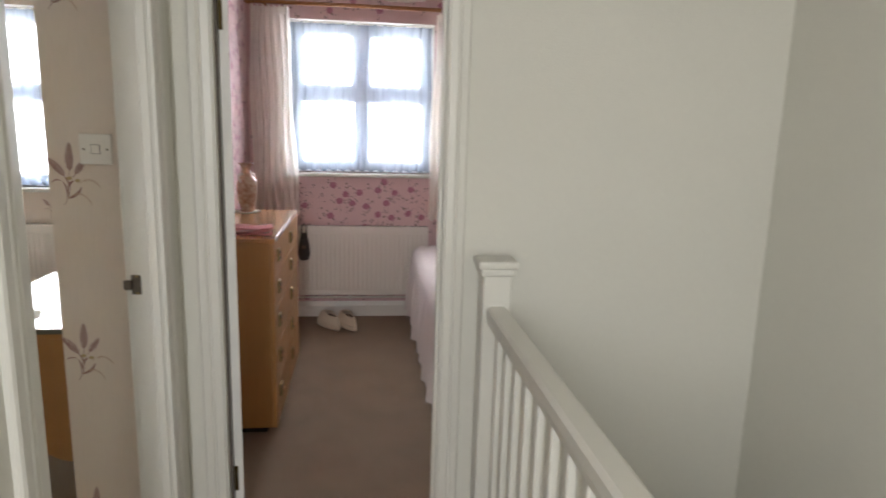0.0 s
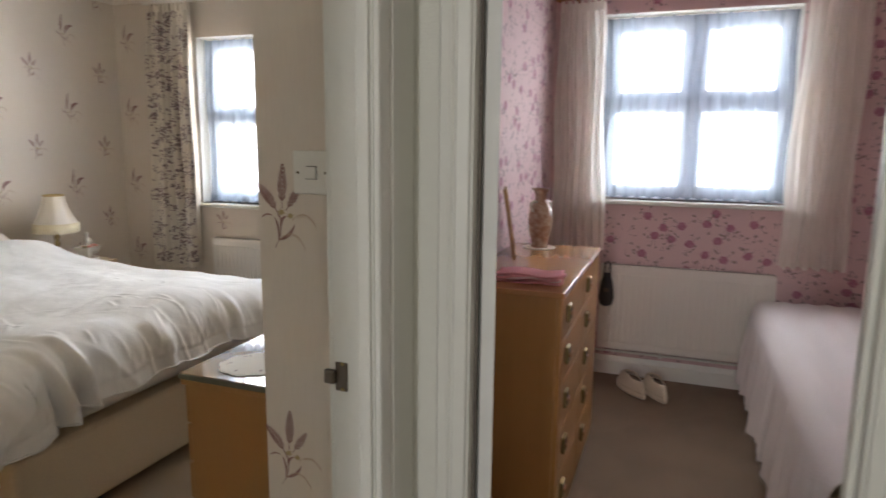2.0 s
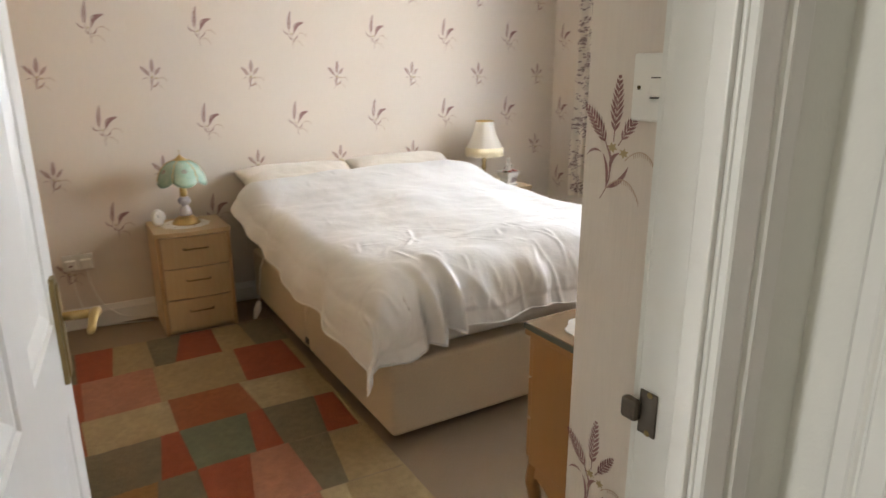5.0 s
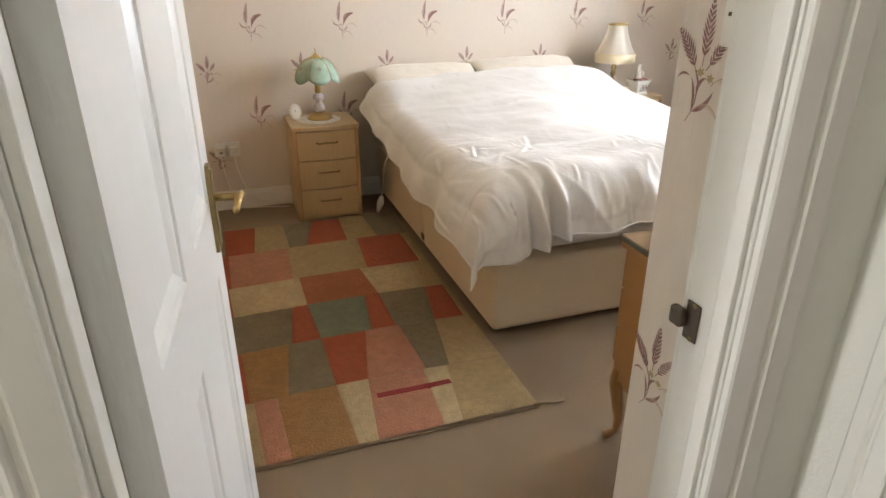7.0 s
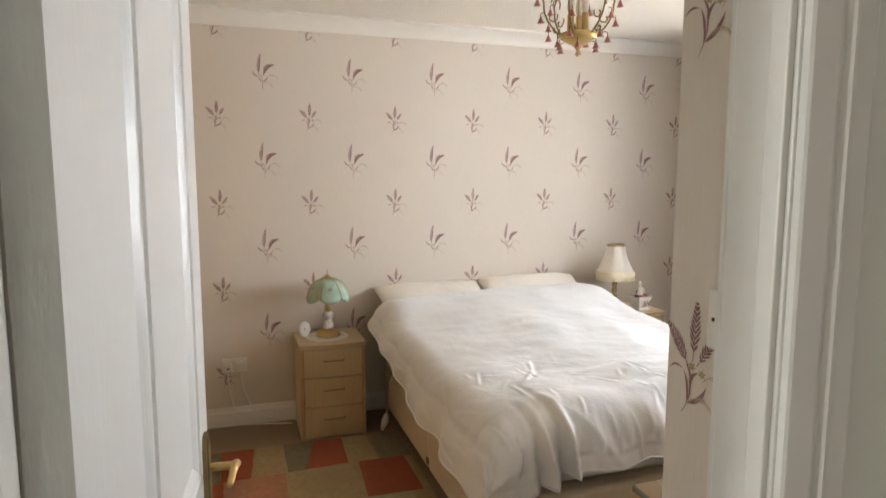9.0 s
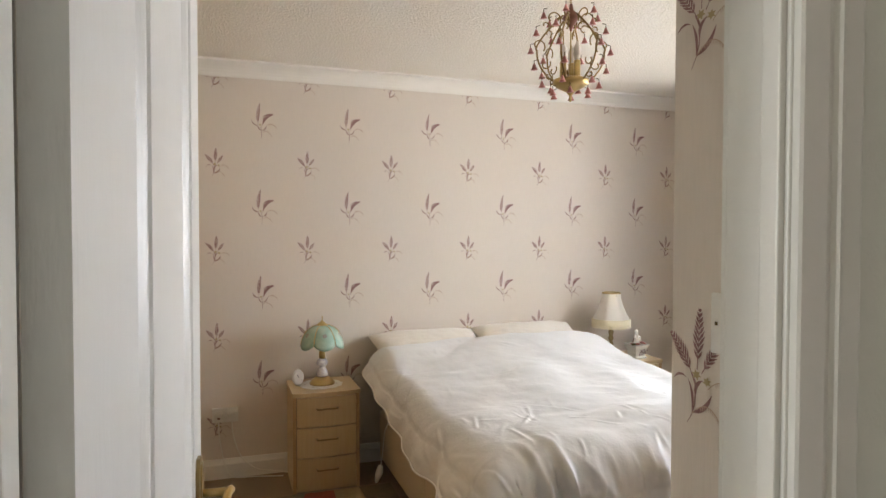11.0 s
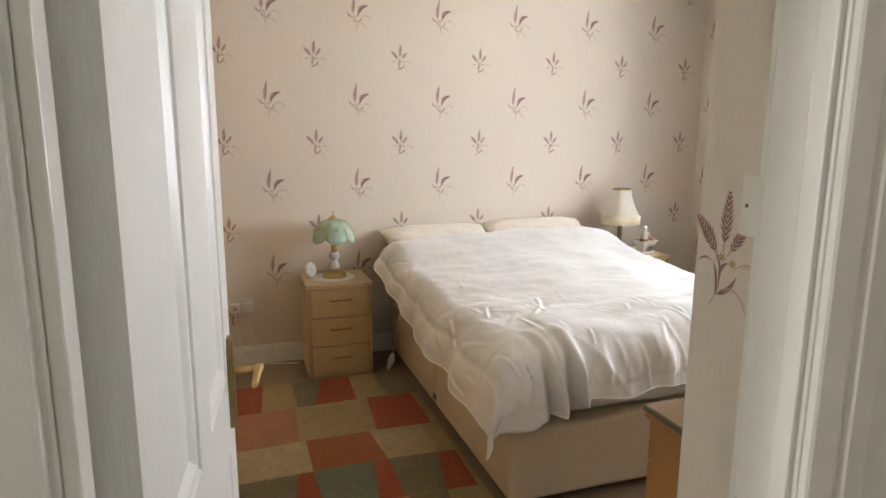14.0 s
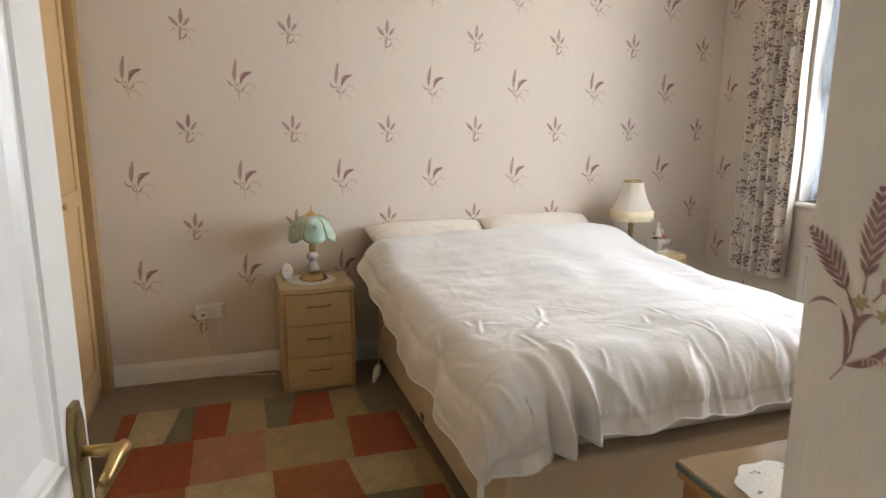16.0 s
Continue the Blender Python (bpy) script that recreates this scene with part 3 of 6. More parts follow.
def floral_curtain(x0, x1, y, z0, z1, seed, taper, lean):
    c = thing("floral_curtain", "cream curtain printed with dark grey leaves, drawn open beside window", "curtain")
    fn = drape(x0, x1, y, z0, z1, 5, 0.042, seed, taper, lean)
    part("cloth", sheet(fn, 180, 26, thick=0.0), curtain_base, c, smooth=True)
    rnd = random.Random(seed)
    bm = bmesh.new()
    for _ in range(2600):
        u, v = rnd.uniform(0.01, 0.99), rnd.uniform(0.02, 0.98)
        if math.sin(u * 9.5 + 5 * math.sin(v * 13)) + rnd.uniform(-0.9, 0.9) < -0.35:
            continue
        for k in range(rnd.randint(2, 4)):
            a, s = rnd.uniform(0, 6.28), rnd.uniform(0.007, 0.013)
            uu, vv = u + rnd.uniform(-0.035, 0.035), v + rnd.uniform(-0.009, 0.009)
            pts = []
            for du, dv in ((0, 0), (0.45, 0.40), (1, 0), (0.45, -0.40)):
                pu = min(0.995, max(0.005, uu + (du * math.cos(a) - dv * math.sin(a)) * s / (x1 - x0) * 0.62))
                pv = min(0.995, max(0.005, vv + (du * math.sin(a) + dv * math.cos(a)) * s * 1.5 / (z1 - z0)))
                p = fn(pu, pv)
                e = 0.002
                n = (fn(min(1, pu + e), pv) - fn(max(0, pu - e), pv)).cross(Vector((0, 0, -1))).normalized()
                if n.y > 0:
                    n = -n
                pts.append(bm.verts.new(p + n * 0.0022))
            bm.faces.new(pts)
    part("print", bm, curtain_print, c, "dark grey and mauve leaf print", kind="stuff")
    pleat_top(x0, x1, y, z1 + 0.01, 9, curtain_base, c)
    return c


floral_curtain(-3.66, -3.33, WIN_Y - 0.09, 0.50, 2.30, 11, 0.14, -0.02)
floral_curtain(-1.62, -1.25, WIN_Y - 0.09, 0.50, 2.30, 12, 0.14, 0.02)
track = thing("curtain_rail", "white curtain rail above the bedroom window", "curtain rail")
part("rail", box(-3.72, -1.2, WIN_Y - 0.10, WIN_Y - 0.075, 2.315, 2.335, 0.004), white_plastic, track)
for x in (-3.5, -2.46, -1.4):
    part("bracket", box(x - 0.012, x + 0.012, WIN_Y - 0.08, WIN_Y, 2.318, 2.35, 0.003), white_plastic, track)


def voile_curtain(x0, x1, z0, z1, seed, taper, lean):
    c = thing("voile_curtain", "cream pleated voile curtain hanging from the wooden pole", "curtain")
    part("cloth", sheet(drape(x0, x1, PWIN_Y - 0.075, z0, z1, 6, 0.022, seed, taper, lean), 140, 18), cream_voile, c, smooth=True)
    pleat_top(x0, x1, PWIN_Y - 0.075, z1, 7, cream_voile, c)


voile_curtain(-0.860, -0.605, 0.78, 2.185, 21, 0.25, 0.03)
voile_curtain(0.410, 0.70, 0.745, 2.185, 22, 0.12, -0.02)
pole = thing("curtain_pole", "dark wooden curtain pole with turned finials above pink room window", "curtain pole")
part("pole", tube([(-0.89, PWIN_Y - 0.075, 2.215), (0.72, PWIN_Y - 0.075, 2.215)], 0.013, 12), pine, pole, smooth=True)
fin = [(0.004, 0), (0.017, 0.004), (0.012, 0.012), (0.022, 0.022), (0.024, 0.036), (0.014, 0.052), (0.004, 0.06)]
for x, s in ((-0.83, -1), (0.72, 1)):
    part("finial", lathe(fin, 16), pine, pole, smooth=True).matrix_basis = pose(x, PWIN_Y - 0.075, 2.215, 0, 90 * s)
for x in (-0.76, 0.62):
    part("bracket", box(x - 0.012, x + 0.012, PWIN_Y - 0.07, PWIN_Y, 2.19, 2.235, 0.004), pine, pole)


# ---- radiators ----
def radiator(name_label, x0, x1, y_wall, z0, z1, pitch=0.033):
    r = thing("radiator", name_label, "radiator")
    y = y_wall - 0.095
    n = int((x1 - x0 - 0.02) / pitch)
    part("panel", box(x0, x1, y, y + 0.012, z0, z1, 0.005), radiator_white, r)
    for i in range(n):
        c = x0 + 0.02 + pitch * (i + 0.5)
        if i == 0:
            first = part("flute", box(c - 0.010, c + 0.010, y - 0.007, y + 0.001, z0 + 0.045, z1 - 0.045, 0.0035, 1), radiator_white, r)
        else:
            f = new("flute", first.data)
            f.parent = r
            f.matrix_basis = pose(pitch * i, 0, 0)
    part("top_grille", box(x0 + 0.004, x1 - 0.004, y + 0.002, y + 0.062, z1 - 0.006, z1 + 0.006, 0.003), radiator_white, r)
    gb = bmesh.new()
    for i in range(int((x1 - x0) / 0.022)):
        box(x0 + 0.012 + i * 0.022, x0 + 0.022 + i * 0.022, y + 0.014, y + 0.052, z1 + 0.0062, z1 + 0.0066, bm=gb)
    # thin dark bars laid on the grille, painting the shade in its slots
    part("grille_slots", gb, dark_gap, r)
    for x in (x0 - 0.002, x1 - 0.002):
        part("side_panel", box(x, x + 0.004, y + 0.002, y + 0.062, z0 + 0.02, z1, 0.001), radiator_white, r)
    part("rear_panel", box(x0 + 0.004, x1 - 0.004, y + 0.055, y + 0.062, z0, z1 - 0.01), radiator_white, r)
    for x in (x0 + 0.12, x1 - 0.12):
        part("wall_bracket", box(x - 0.015, x + 0.015, y + 0.06, y_wall, z0 + 0.1, z1 - 0.1), radiator_white, r)
    part("valve", lathe([(0.012, 0), (0.012, 0.05), (0.02, 0.055), (0.022, 0.09), (0.014, 0.10)], 14, centre=(x1 + 0.035, y + 0.03, z0 + 0.01)), white_plastic, r, smooth=True)
    part("pipe", tube([(x1 + 0.035, y + 0.03, 0.0), (x1 + 0.035, y + 0.03, z0 + 0.02)], 0.0075), radiator_white, r)
    return r


radiator("white ribbed panel radiator under the pink room window", -0.555, 0.378, PWIN_Y, 0.185, 0.69)
radiator("white ribbed panel radiator under the bedroom window", -3.215, -1.75, WIN_Y, 0.16, 0.715)
pp = thing("heating_pipe", "white painted heating pipe along the pink room skirting", "pipe")
part("pipe", tube([(-0.86, PWIN_Y - 0.035, 0.155), (0.37, PWIN_Y - 0.035, 0.155)], 0.0075), radiator_white, pp)
part("clip", box(-0.2, -0.18, PWIN_Y - 0.04, PWIN_Y, 0.14, 0.168), white_plastic, pp)


# ---- wallpaper motifs ----
layer = itertools.count()


def depth():
    """A hair's breadth that differs from face to face, so that printed shapes never share a plane."""
    return -0.000012 * (next(layer) % 45)


def feather(bm, base, angle, length, width, bend=0.0, n=12):
    """A flat feathery frond of slanting barbs; (x, z) plane, facing -y."""
    def at(t):
        a = angle + bend * t
        return (base[0] + length * t * math.sin(a), base[1] + length * t * math.cos(a)), a
    for i in range(n):
        t = (i + 0.6) / n
        (px, pz), a = at(0.12 + 0.88 * t)
        w = width * (1 - t) ** 0.55 * min(1, 0.45 + 2.4 * t)
        for s in (-1, 1):
            d = a + s * 0.60
            tip = (px + w * math.sin(d), pz + w * math.cos(d))
            nx, nz = math.cos(d) * length / n * 0.235, -math.sin(d) * length / n * 0.235
            mid = (px + w * 0.55 * math.sin(d), pz + w * 0.55 * math.cos(d))
            yy = depth()
            bm.faces.new([bm.verts.new((x, yy, z)) for x, z in ((px - nx * 0.5, pz - nz * 0.5), (mid[0] - nx, mid[1] - nz), tip, (mid[0] + nx, mid[1] + nz), (px + nx * 0.5, pz + nz * 0.5))])
    ribbon(bm, [at(k / 8)[0] for k in range(9)], 0.0011, 0.0004)


def ribbon(bm, pts, w0, w1):
    vs = []
    yy = depth()
    for i, p in enumerate(pts):
        q0, q1 = pts[max(0, i - 1)], pts[min(len(pts) - 1, i + 1)]
        dx, dz = q1[0] - q0[0], q1[1] - q0[1]
        l = math.hypot(dx, dz) or 1
        t = i / (len(pts) - 1)
        w = w0 + (w1 - w0) * t
        vs.append((bm.verts.new((p[0] - dz / l * w, yy, p[1] + dx / l * w)), bm.verts.new((p[0] + dz / l * w, yy, p[1] - dx / l * w))))
    for a, b in zip(vs, vs[1:]):
        bm.faces.new((a[0], a[1], b[1], b[0]))


def arc(p0, p1, lift, n=10):
    out = []
    for i in range(n + 1):
        t = i / n
        nx, nz = -(p1[1] - p0[1]), p1[0] - p0[0]
        k = lift * 4 * t * (1 - t)
        out.append((p0[0] + (p1[0] - p0[0]) * t + nx * k, p0[1] + (p1[1] - p0[1]) * t + nz * k))
    return out


def lens(bm, p0, p1, width, lift=0.0, n=9):
    """A lance-shaped leaf from p0 to p1, bowed by lift."""
    pts, yy, vs = arc(p0, p1, lift, n), depth(), []
    for i, p in enumerate(pts):
        q0, q1 = pts[max(0, i - 1)], pts[min(n, i + 1)]
        dx, dz = q1[0] - q0[0], q1[1] - q0[1]
        l = math.hypot(dx, dz) or 1
        w = width * math.sin(math.pi * min(0.97, max(0.03, i / n))) ** 0.8
        vs.append((bm.verts.new((p[0] - dz / l * w, yy, p[1] + dx / l * w)), bm.verts.new((p[0] + dz / l * w, yy, p[1] - dx / l * w))))
    for a, b in zip(vs, vs[1:]):
        bm.faces.new((a[0], a[1], b[1], b[0]))


def star(bm, x, z, r, turn):
    """A ragged little flower of pointed petals."""
    yy = depth()
    ring = [(r * (1.0 if k % 2 else 0.5)) for k in range(12)]
    bm.faces.new([bm.verts.new((x + q * math.cos(turn + k * math.pi / 6), yy, z + 0.8 * q * math.sin(turn + k * math.pi / 6))) for k, q in enumerate(ring)])


def sprig(kind):
    """The two motifs: a fan of three fronds, and one upright with one hanging over; mauve, faint and ochre layers."""
    m, f, o = bmesh.new(), bmesh.new(), bmesh.new()
    if kind == 0:
        feather(m, (0.001, -0.026), 0.05, 0.112, 0.034, 0, 9)
        feather(m, (-0.009, -0.040), -0.58, 0.096, 0.034, -0.12, 9)
        feather(m, (0.012, -0.032), 0.62, 0.076, 0.027, 0.0, 7)
        lens(m, (-0.008, -0.040), (-0.005, -0.080), 0.0026, 0.1)
        lens(m, (-0.016, -0.034), (-0.003, -0.062), 0.0026, 0.1)
        lens(m, (-0.002, -0.078), (0.016, -0.044), 0.0042, 0.22)
        lens(m, (-0.012, -0.108), (0.038, -0.066), 0.0048, -0.13)
        lens(m, (-0.012, -0.110), (-0.022, -0.048), 0.0034, -0.10)
        lens(m, (-0.027, -0.046), (-0.062, -0.0535), 0.0024, -0.20)
        star(o, -0.001, -0.036, 0.013, 0.3)
        star(o, 0.026, -0.044, 0.012, 0.9)
    else:
        feather(m, (-0.024, -0.046), -0.06, 0.146, 0.031, 0.16, 13)
        for k in range(11):
            t = k / 10
            x0, z0 = 0.010 + 0.066 * t, 0.010 + 0.016 * t + 0.012 * math.sin(2.6 * t)
            lens(m, (x0, z0), (x0 + (0.0 - x0) * 0.62 * (1 - 0.6 * t), z0 + (-0.082 - z0) * 0.70 * (1 - 0.78 * t)), 0.0036, 0.06)
        lens(m, (0.008, 0.008), (0.080, 0.020), 0.0035, 0.14)
        lens(m, (-0.020, -0.052), (-0.066, -0.018), 0.0040, 0.22)
        lens(m, (0.0, -0.085), (0.032, -0.052), 0.0036, -0.2)
        lens(m, (-0.004, -0.090), (-0.024, -0.055), 0.0036, 0.12)
        star(o, -0.010, -0.048, 0.010, 0.3)
    stem = [(-0.003, -0.060), (-0.004, -0.090), (-0.012, -0.112), (-0.024, -0.130)] if kind == 0 else [(-0.006, -0.055), (0.0, -0.09), (-0.001, -0.125), (-0.004, -0.142)]
    ribbon(m, stem, 0.0016, 0.0008)
    for lift, a, e in ((0.30, (0.030, -0.056), (0.098, -0.062)), (0.34, (-0.012, -0.110), (0.066, -0.122))):
        path = arc(a, e, lift, 16)
        ribbon(f, path, 0.0010, 0.0008)
        for x, z in path[4:]:
            ribbon(f, [(x, z), (x + 0.001, z - 0.008)], 0.0013, 0.0006)
    return m, f, o


sprigs = []
for kind in (0, 1):
    row = []
    for bm in sprig(kind):
        me = bpy.data.meshes.new("sprig")
        bm.to_mesh(me)
        bm.free()
        row.append(me)
    sprigs.append(row)

ROW0, COL0, STEP = 1.873, 2.388, 0.2625


def paper(wall, place, s0, s1, shift=0, z0=0.12, z1=2.35, half=0.86, even=0.76):
    """Prints the sprigs over a wall; s runs along it and place(s, z) gives the pose; alternate columns are dropped by half a repeat."""
    out = [bmesh.new() for _ in range(3)]
    k = 0
    lo = math.floor((s0 - COL0) / STEP)
    for c in range(lo, math.ceil((s1 - COL0) / STEP) + 1):
        s = COL0 + STEP * c + shift
        if not s0 + 0.012 < s < s1 - 0.012:
            continue
        for r in range(-4, 4):
            z = ROW0 + 0.511 * r + (0.2555 if c % 2 else 0)
            if not z0 < z < z1 + 0.10:
                continue
            for i in range(3):
                own = bmesh.new()
                own.from_mesh(sprigs[c % 2][i])
                own.transform(place(s, z) @ Matrix.Scale(half if c % 2 else even, 4))
                if z + 0.12 > z1:
                    bmesh.ops.bisect_plane(own, geom=own.verts[:] + own.edges[:] + own.faces[:], plane_co=(0, 0, z1), plane_no=(0, 0, 1), clear_outer=True)
                join(out[i], own)
    for bm, mat, n in zip(out, (motif_mauve, motif_pale, motif_ochre), ("feather_print", "tendril_print", "flower_print")):
        if len(bm.faces):
            part(n, bm, mat, wall, kind="stuff")
        else:
            bm.free()


paper(wall_head, lambda s, z: pose(HEAD_X + 0.0008, s, z, 0, 0, 90), 0.86, WIN_Y)
paper(wall_nib, lambda s, z: pose(s - 3.279, NIB_Y - 0.0008, z - 0.598, 0, 0, 0), 2.36, 2.42, 0, -0.2, 3.1, 0.78, 0.78)


def window_paper(x0, x1, za, zb, sh):
    """Sprigs on the window wall, continuing round the corner."""
    paper(wall_window, lambda s, z: pose(s - WIN_Y + HEAD_X, WIN_Y - 0.0008, z, 0, 0, 0), x0 + WIN_Y - HEAD_X, x1 + WIN_Y - HEAD_X, sh, za, zb)


window_paper(HEAD_X + 0.02, -3.44, 0.12, 2.35, 0)
window_paper(-3.44, -1.5, 0.74, 0.90, 0)


# pink roses
def rose_motif(rnd, big):
    a, b = bmesh.new(), bmesh.new()
    if big:
        for k in range(6):
            t = 6.28 * k / 6 + rnd.uniform(-0.2, 0.2)
            r = rnd.uniform(0.009, 0.014)
            cx, cz = 0.014 * math.cos(t), 0.013 * math.sin(t)
            a.faces.new([a.verts.new((cx + r * math.cos(q) * 1.1, 0.0001 * k, cz + r * math.sin(q))) for q in [i * 6.28 / 8 for i in range(8)]])
        a.faces.new([a.verts.new((0.009 * math.cos(q), -0.0006, 0.008 * math.sin(q))) for q in [i * 6.28 / 8 for i in range(8)]])
    for k in range(rnd.randint(4, 7)):
        t = rnd.uniform(0, 6.28)
        d = rnd.uniform(0.035, 0.075)
        cx, cz, w = d * math.cos(t), d * math.sin(t), rnd.uniform(0, 6.28)
        l = rnd.uniform(0.013, 0.024)
        ribbon(b, arc((cx * 0.4, cz * 0.4), (cx, cz), rnd.uniform(-0.2, 0.2), 4), 0.0007, 0.0007)
        b.faces.new([b.verts.new((cx + l * (p * math.cos(w) - q * math.sin(w)), 0, cz + l * (p * math.sin(w) + q * math.cos(w)))) for p, q in ((0, 0), (0.5, 0.34), (1, 0), (0.5, -0.34))])
    return a, b


def rose_paper(wall, place, s0, s1, z0, z1, holes=(), seed=7):
    rnd = random.Random(seed)
    A, B = bmesh.new(), bmesh.new()
    r = 0
    z = z0
    while z < z1:
        s = s0 + (0.075 if r % 2 else 0.01)
        while s < s1 - 0.06:
            ss, zz = s + rnd.uniform(-0.03, 0.03), z + rnd.uniform(-0.035, 0.035)
            s += 0.118
            if any(a - 0.05 < ss < b + 0.05 and c - 0.06 < zz < d + 0.06 for a, b, c, d in holes) or ss < s0 + 0.06:
                continue
            for own, out in zip(rose_motif(rnd, rnd.random() < 0.52), (A, B)):
                own.transform(place(ss, zz))
                join(out, own)
        z += 0.088
        r += 1
    part("rose_print", A, rose_print, wall, kind="stuff")
    part("leaf_print", B, leaf_print, wall, kind="stuff")


rose_paper(wall_pink_window, lambda s, z: pose(s, PWIN_Y - 0.0012, z), -0.89, 1.25, 0.16, 2.38, [PW])
pl = bpy.data.objects["wall_partition_pink"]
rose_paper(pl, lambda s, z: pose(-0.895 + 0.0012, s, z, 0, 0, 90), 2.3, PWIN_Y - 0.02, 0.16, 2.38, seed=9)

# ---- bedroom furniture ----
def bedside(at, label, right=False):
    """Three-drawer cabinet, front facing +x in its own frame; top 0.36 deep, slightly bowed."""
    c = thing("bedside_cabinet", label, "bedside cabinet", "bedside cabinets", at)
    w, d, h = 0.372, 0.35, at_h[right]
    part("body", box(-d, -0.012, -w / 2, -w / 2 + 0.016, 0, h - 0.022, 0.001, bm=box(-d, -0.012, w / 2 - 0.016, w / 2, 0, h - 0.022, 0.001, bm=box(-d, -0.014, -w / 2 + 0.016, w / 2 - 0.016, 0.0, 0.02, 0.001))), oak, c)
    part("back_panel", box(-d, -d + 0.006, -w / 2 + 0.016, w / 2 - 0.016, 0.02, h - 0.022), oak, c)
    part("stile", box(-0.012, 0.0, -w / 2, -w / 2 + 0.018, 0, h - 0.022, 0.002), oak_edge, c)
    part("stile", box(-0.012, 0.0, w / 2 - 0.018, w / 2, 0, h - 0.022, 0.002), oak_edge, c)
    n = 14
    outline = [(-d, -w / 2 - 0.004), (0.004, -w / 2 - 0.004)] + [(0.006 + 0.022 * math.sin(math.pi * i / n), -w / 2 + w * i / n) for i in range(n + 1)] + [(0.004, w / 2 + 0.004), (-d, w / 2 + 0.004)]
    top = extrude_profile(outline, h - 0.022, h, "z")
    part("top", top, oak, c)
    dh = (h - 0.022 - 0.03) / 3
    for k in range(3):
        z0 = 0.026 + k * (dh + 0.001)
        inner = [(-0.012, -w / 2 + 0.021)] + [(0.001 + 0.014 * math.sin(math.pi * i / n), -w / 2 + 0.021 + (w - 0.042) * i / n) for i in range(n + 1)] + [(-0.012, w / 2 - 0.021)]
        dr = part("drawer", extrude_profile(inner, z0, z0 + dh - 0.005, "z"), oak, c)
        part("handle", tube([(0.014, -0.058, z0 + dh * 0.60), (0.034, -0.056, z0 + dh * 0.60), (0.038, -0.045, z0 + dh * 0.60), (0.039, 0, z0 + dh * 0.61), (0.038, 0.045, z0 + dh * 0.60), (0.034, 0.056, z0 + dh * 0.60), (0.014, 0.058, z0 + dh * 0.60)], 0.0042, 8), antique, dr, "slim brass bow handle", smooth=True)
    # dark sheet behind the drawers, painting the shade in the joints
    part("gap", box(-0.02, -0.013, -w / 2 + 0.018, w / 2 - 0.018, 0.022, h - 0.022), dark_gap, c)
    return c


at_h = {False: 0.56, True: 0.60}
bedside((-3.705, 1.925, 0), "light oak three-drawer bedside cabinet with bowed front beside bed")
bedside((-3.70, 3.985, 0), "light oak bedside cabinet half hidden behind the bed by the window", True)

bed = thing("double_bed", "double divan bed with beige cloth base standing against the feather wallpaper", "bed")
BX0, BX1, BY0, BY1 = -4.03, -2.15, 2.30, 3.66
for a, b in ((BX0, -3.085), (-3.080, BX1)):
    part("divan_base", box(a, b, BY0, BY1, 0.035, 0.335, 0.022, 3), divan_cloth, bed, smooth=False)
part("mattress", box(BX0 + 0.01, BX1 - 0.05, BY0 + 0.04, BY1 - 0.01, 0.338, 0.545, 0.045, 4), cotton, bed, "white mattress under a fitted sheet", smooth=True)
for x in (BX0 + 0.1, -3.2, -2.95, BX1 - 0.1):
    for y in (BY0 + 0.09, BY1 - 0.09):
        part("castor", lathe([(0.022, 0), (0.024, 0.018), (0.015, 0.036)], 12, centre=(x, y, 0)), dark_gap, bed)
part("linking_bar", box(-3.10, -3.06, BY0 - 0.006, BY0, 0.07, 0.10, 0.002), steel, bed, "small metal linking bar")


CREASES = [(0.10, 0.55, 0.75, 0.50, 0.010), (0.22, 0.75, 0.60, 1.15, 0.008), (0.12, 1.15, 0.40, 1.62, 0.010), (0.35, 0.60, 0.20, 0.90, 0.012), (0.50, 1.35, 0.25, 1.05, 0.008), (0.85, 0.40, 1.35, 0.55, 0.009), (1.0, 1.1, 1.5, 1.45, 0.007),
           (1.25, 0.75, 1.62, 0.60, 0.009), (0.7, 0.95, 1.1, 1.30, 0.006), (0.05, 0.85, 0.30, 0.70, 0.014), (0.05, 1.45, 0.35, 1.30, 0.012), (1.1, 0.15, 1.6, 0.35, 0.012), (0.5, 0.10, 0.9, 0.28, 0.010), (0.2, 0.35, 0.45, 0.22, 0.012)]


crinkle = random.Random(77)
WRINKLES = []
for k in range(120):
    cx, cy = (crinkle.uniform(1.25, 1.98), crinkle.uniform(0.0, 1.95)) if k % 2 else (crinkle.uniform(0.0, 1.5), crinkle.uniform(0.05, 1.9))
    turn = crinkle.gauss(0.0, 0.30) if k % 2 else crinkle.uniform(0, 3.14)
    WRINKLES.append((cx, cy, math.cos(turn), math.sin(turn), crinkle.uniform(0.03, 0.11), crinkle.uniform(0.005, 0.010), crinkle.uniform(0.003, 0.008) * (0.75 if k % 2 else 0.30)))


def crinkles(a, b):
    """Short sharp folds, each with a hollow along one side."""
    h = 0.0
    for cx, cy, c, s, l, w, amp in WRINKLES:
        da, db = a - cx, b - cy
        if abs(da) < 0.25 and abs(db) < 0.25:
            p, q = (da * c + db * s) / l, -da * s + db * c + 2.2 * l * ((da * c + db * s) ** 2)
            if abs(p) < 1.2 and abs(q) < 0.09:
                f = max(0.0, 1 - (p / 1.2) ** 2)
                h += amp * f * (math.exp(-(q / w) ** 2) - 0.7 * math.exp(-((q - 2.2 * w) / (2 * w)) ** 2))
    return h


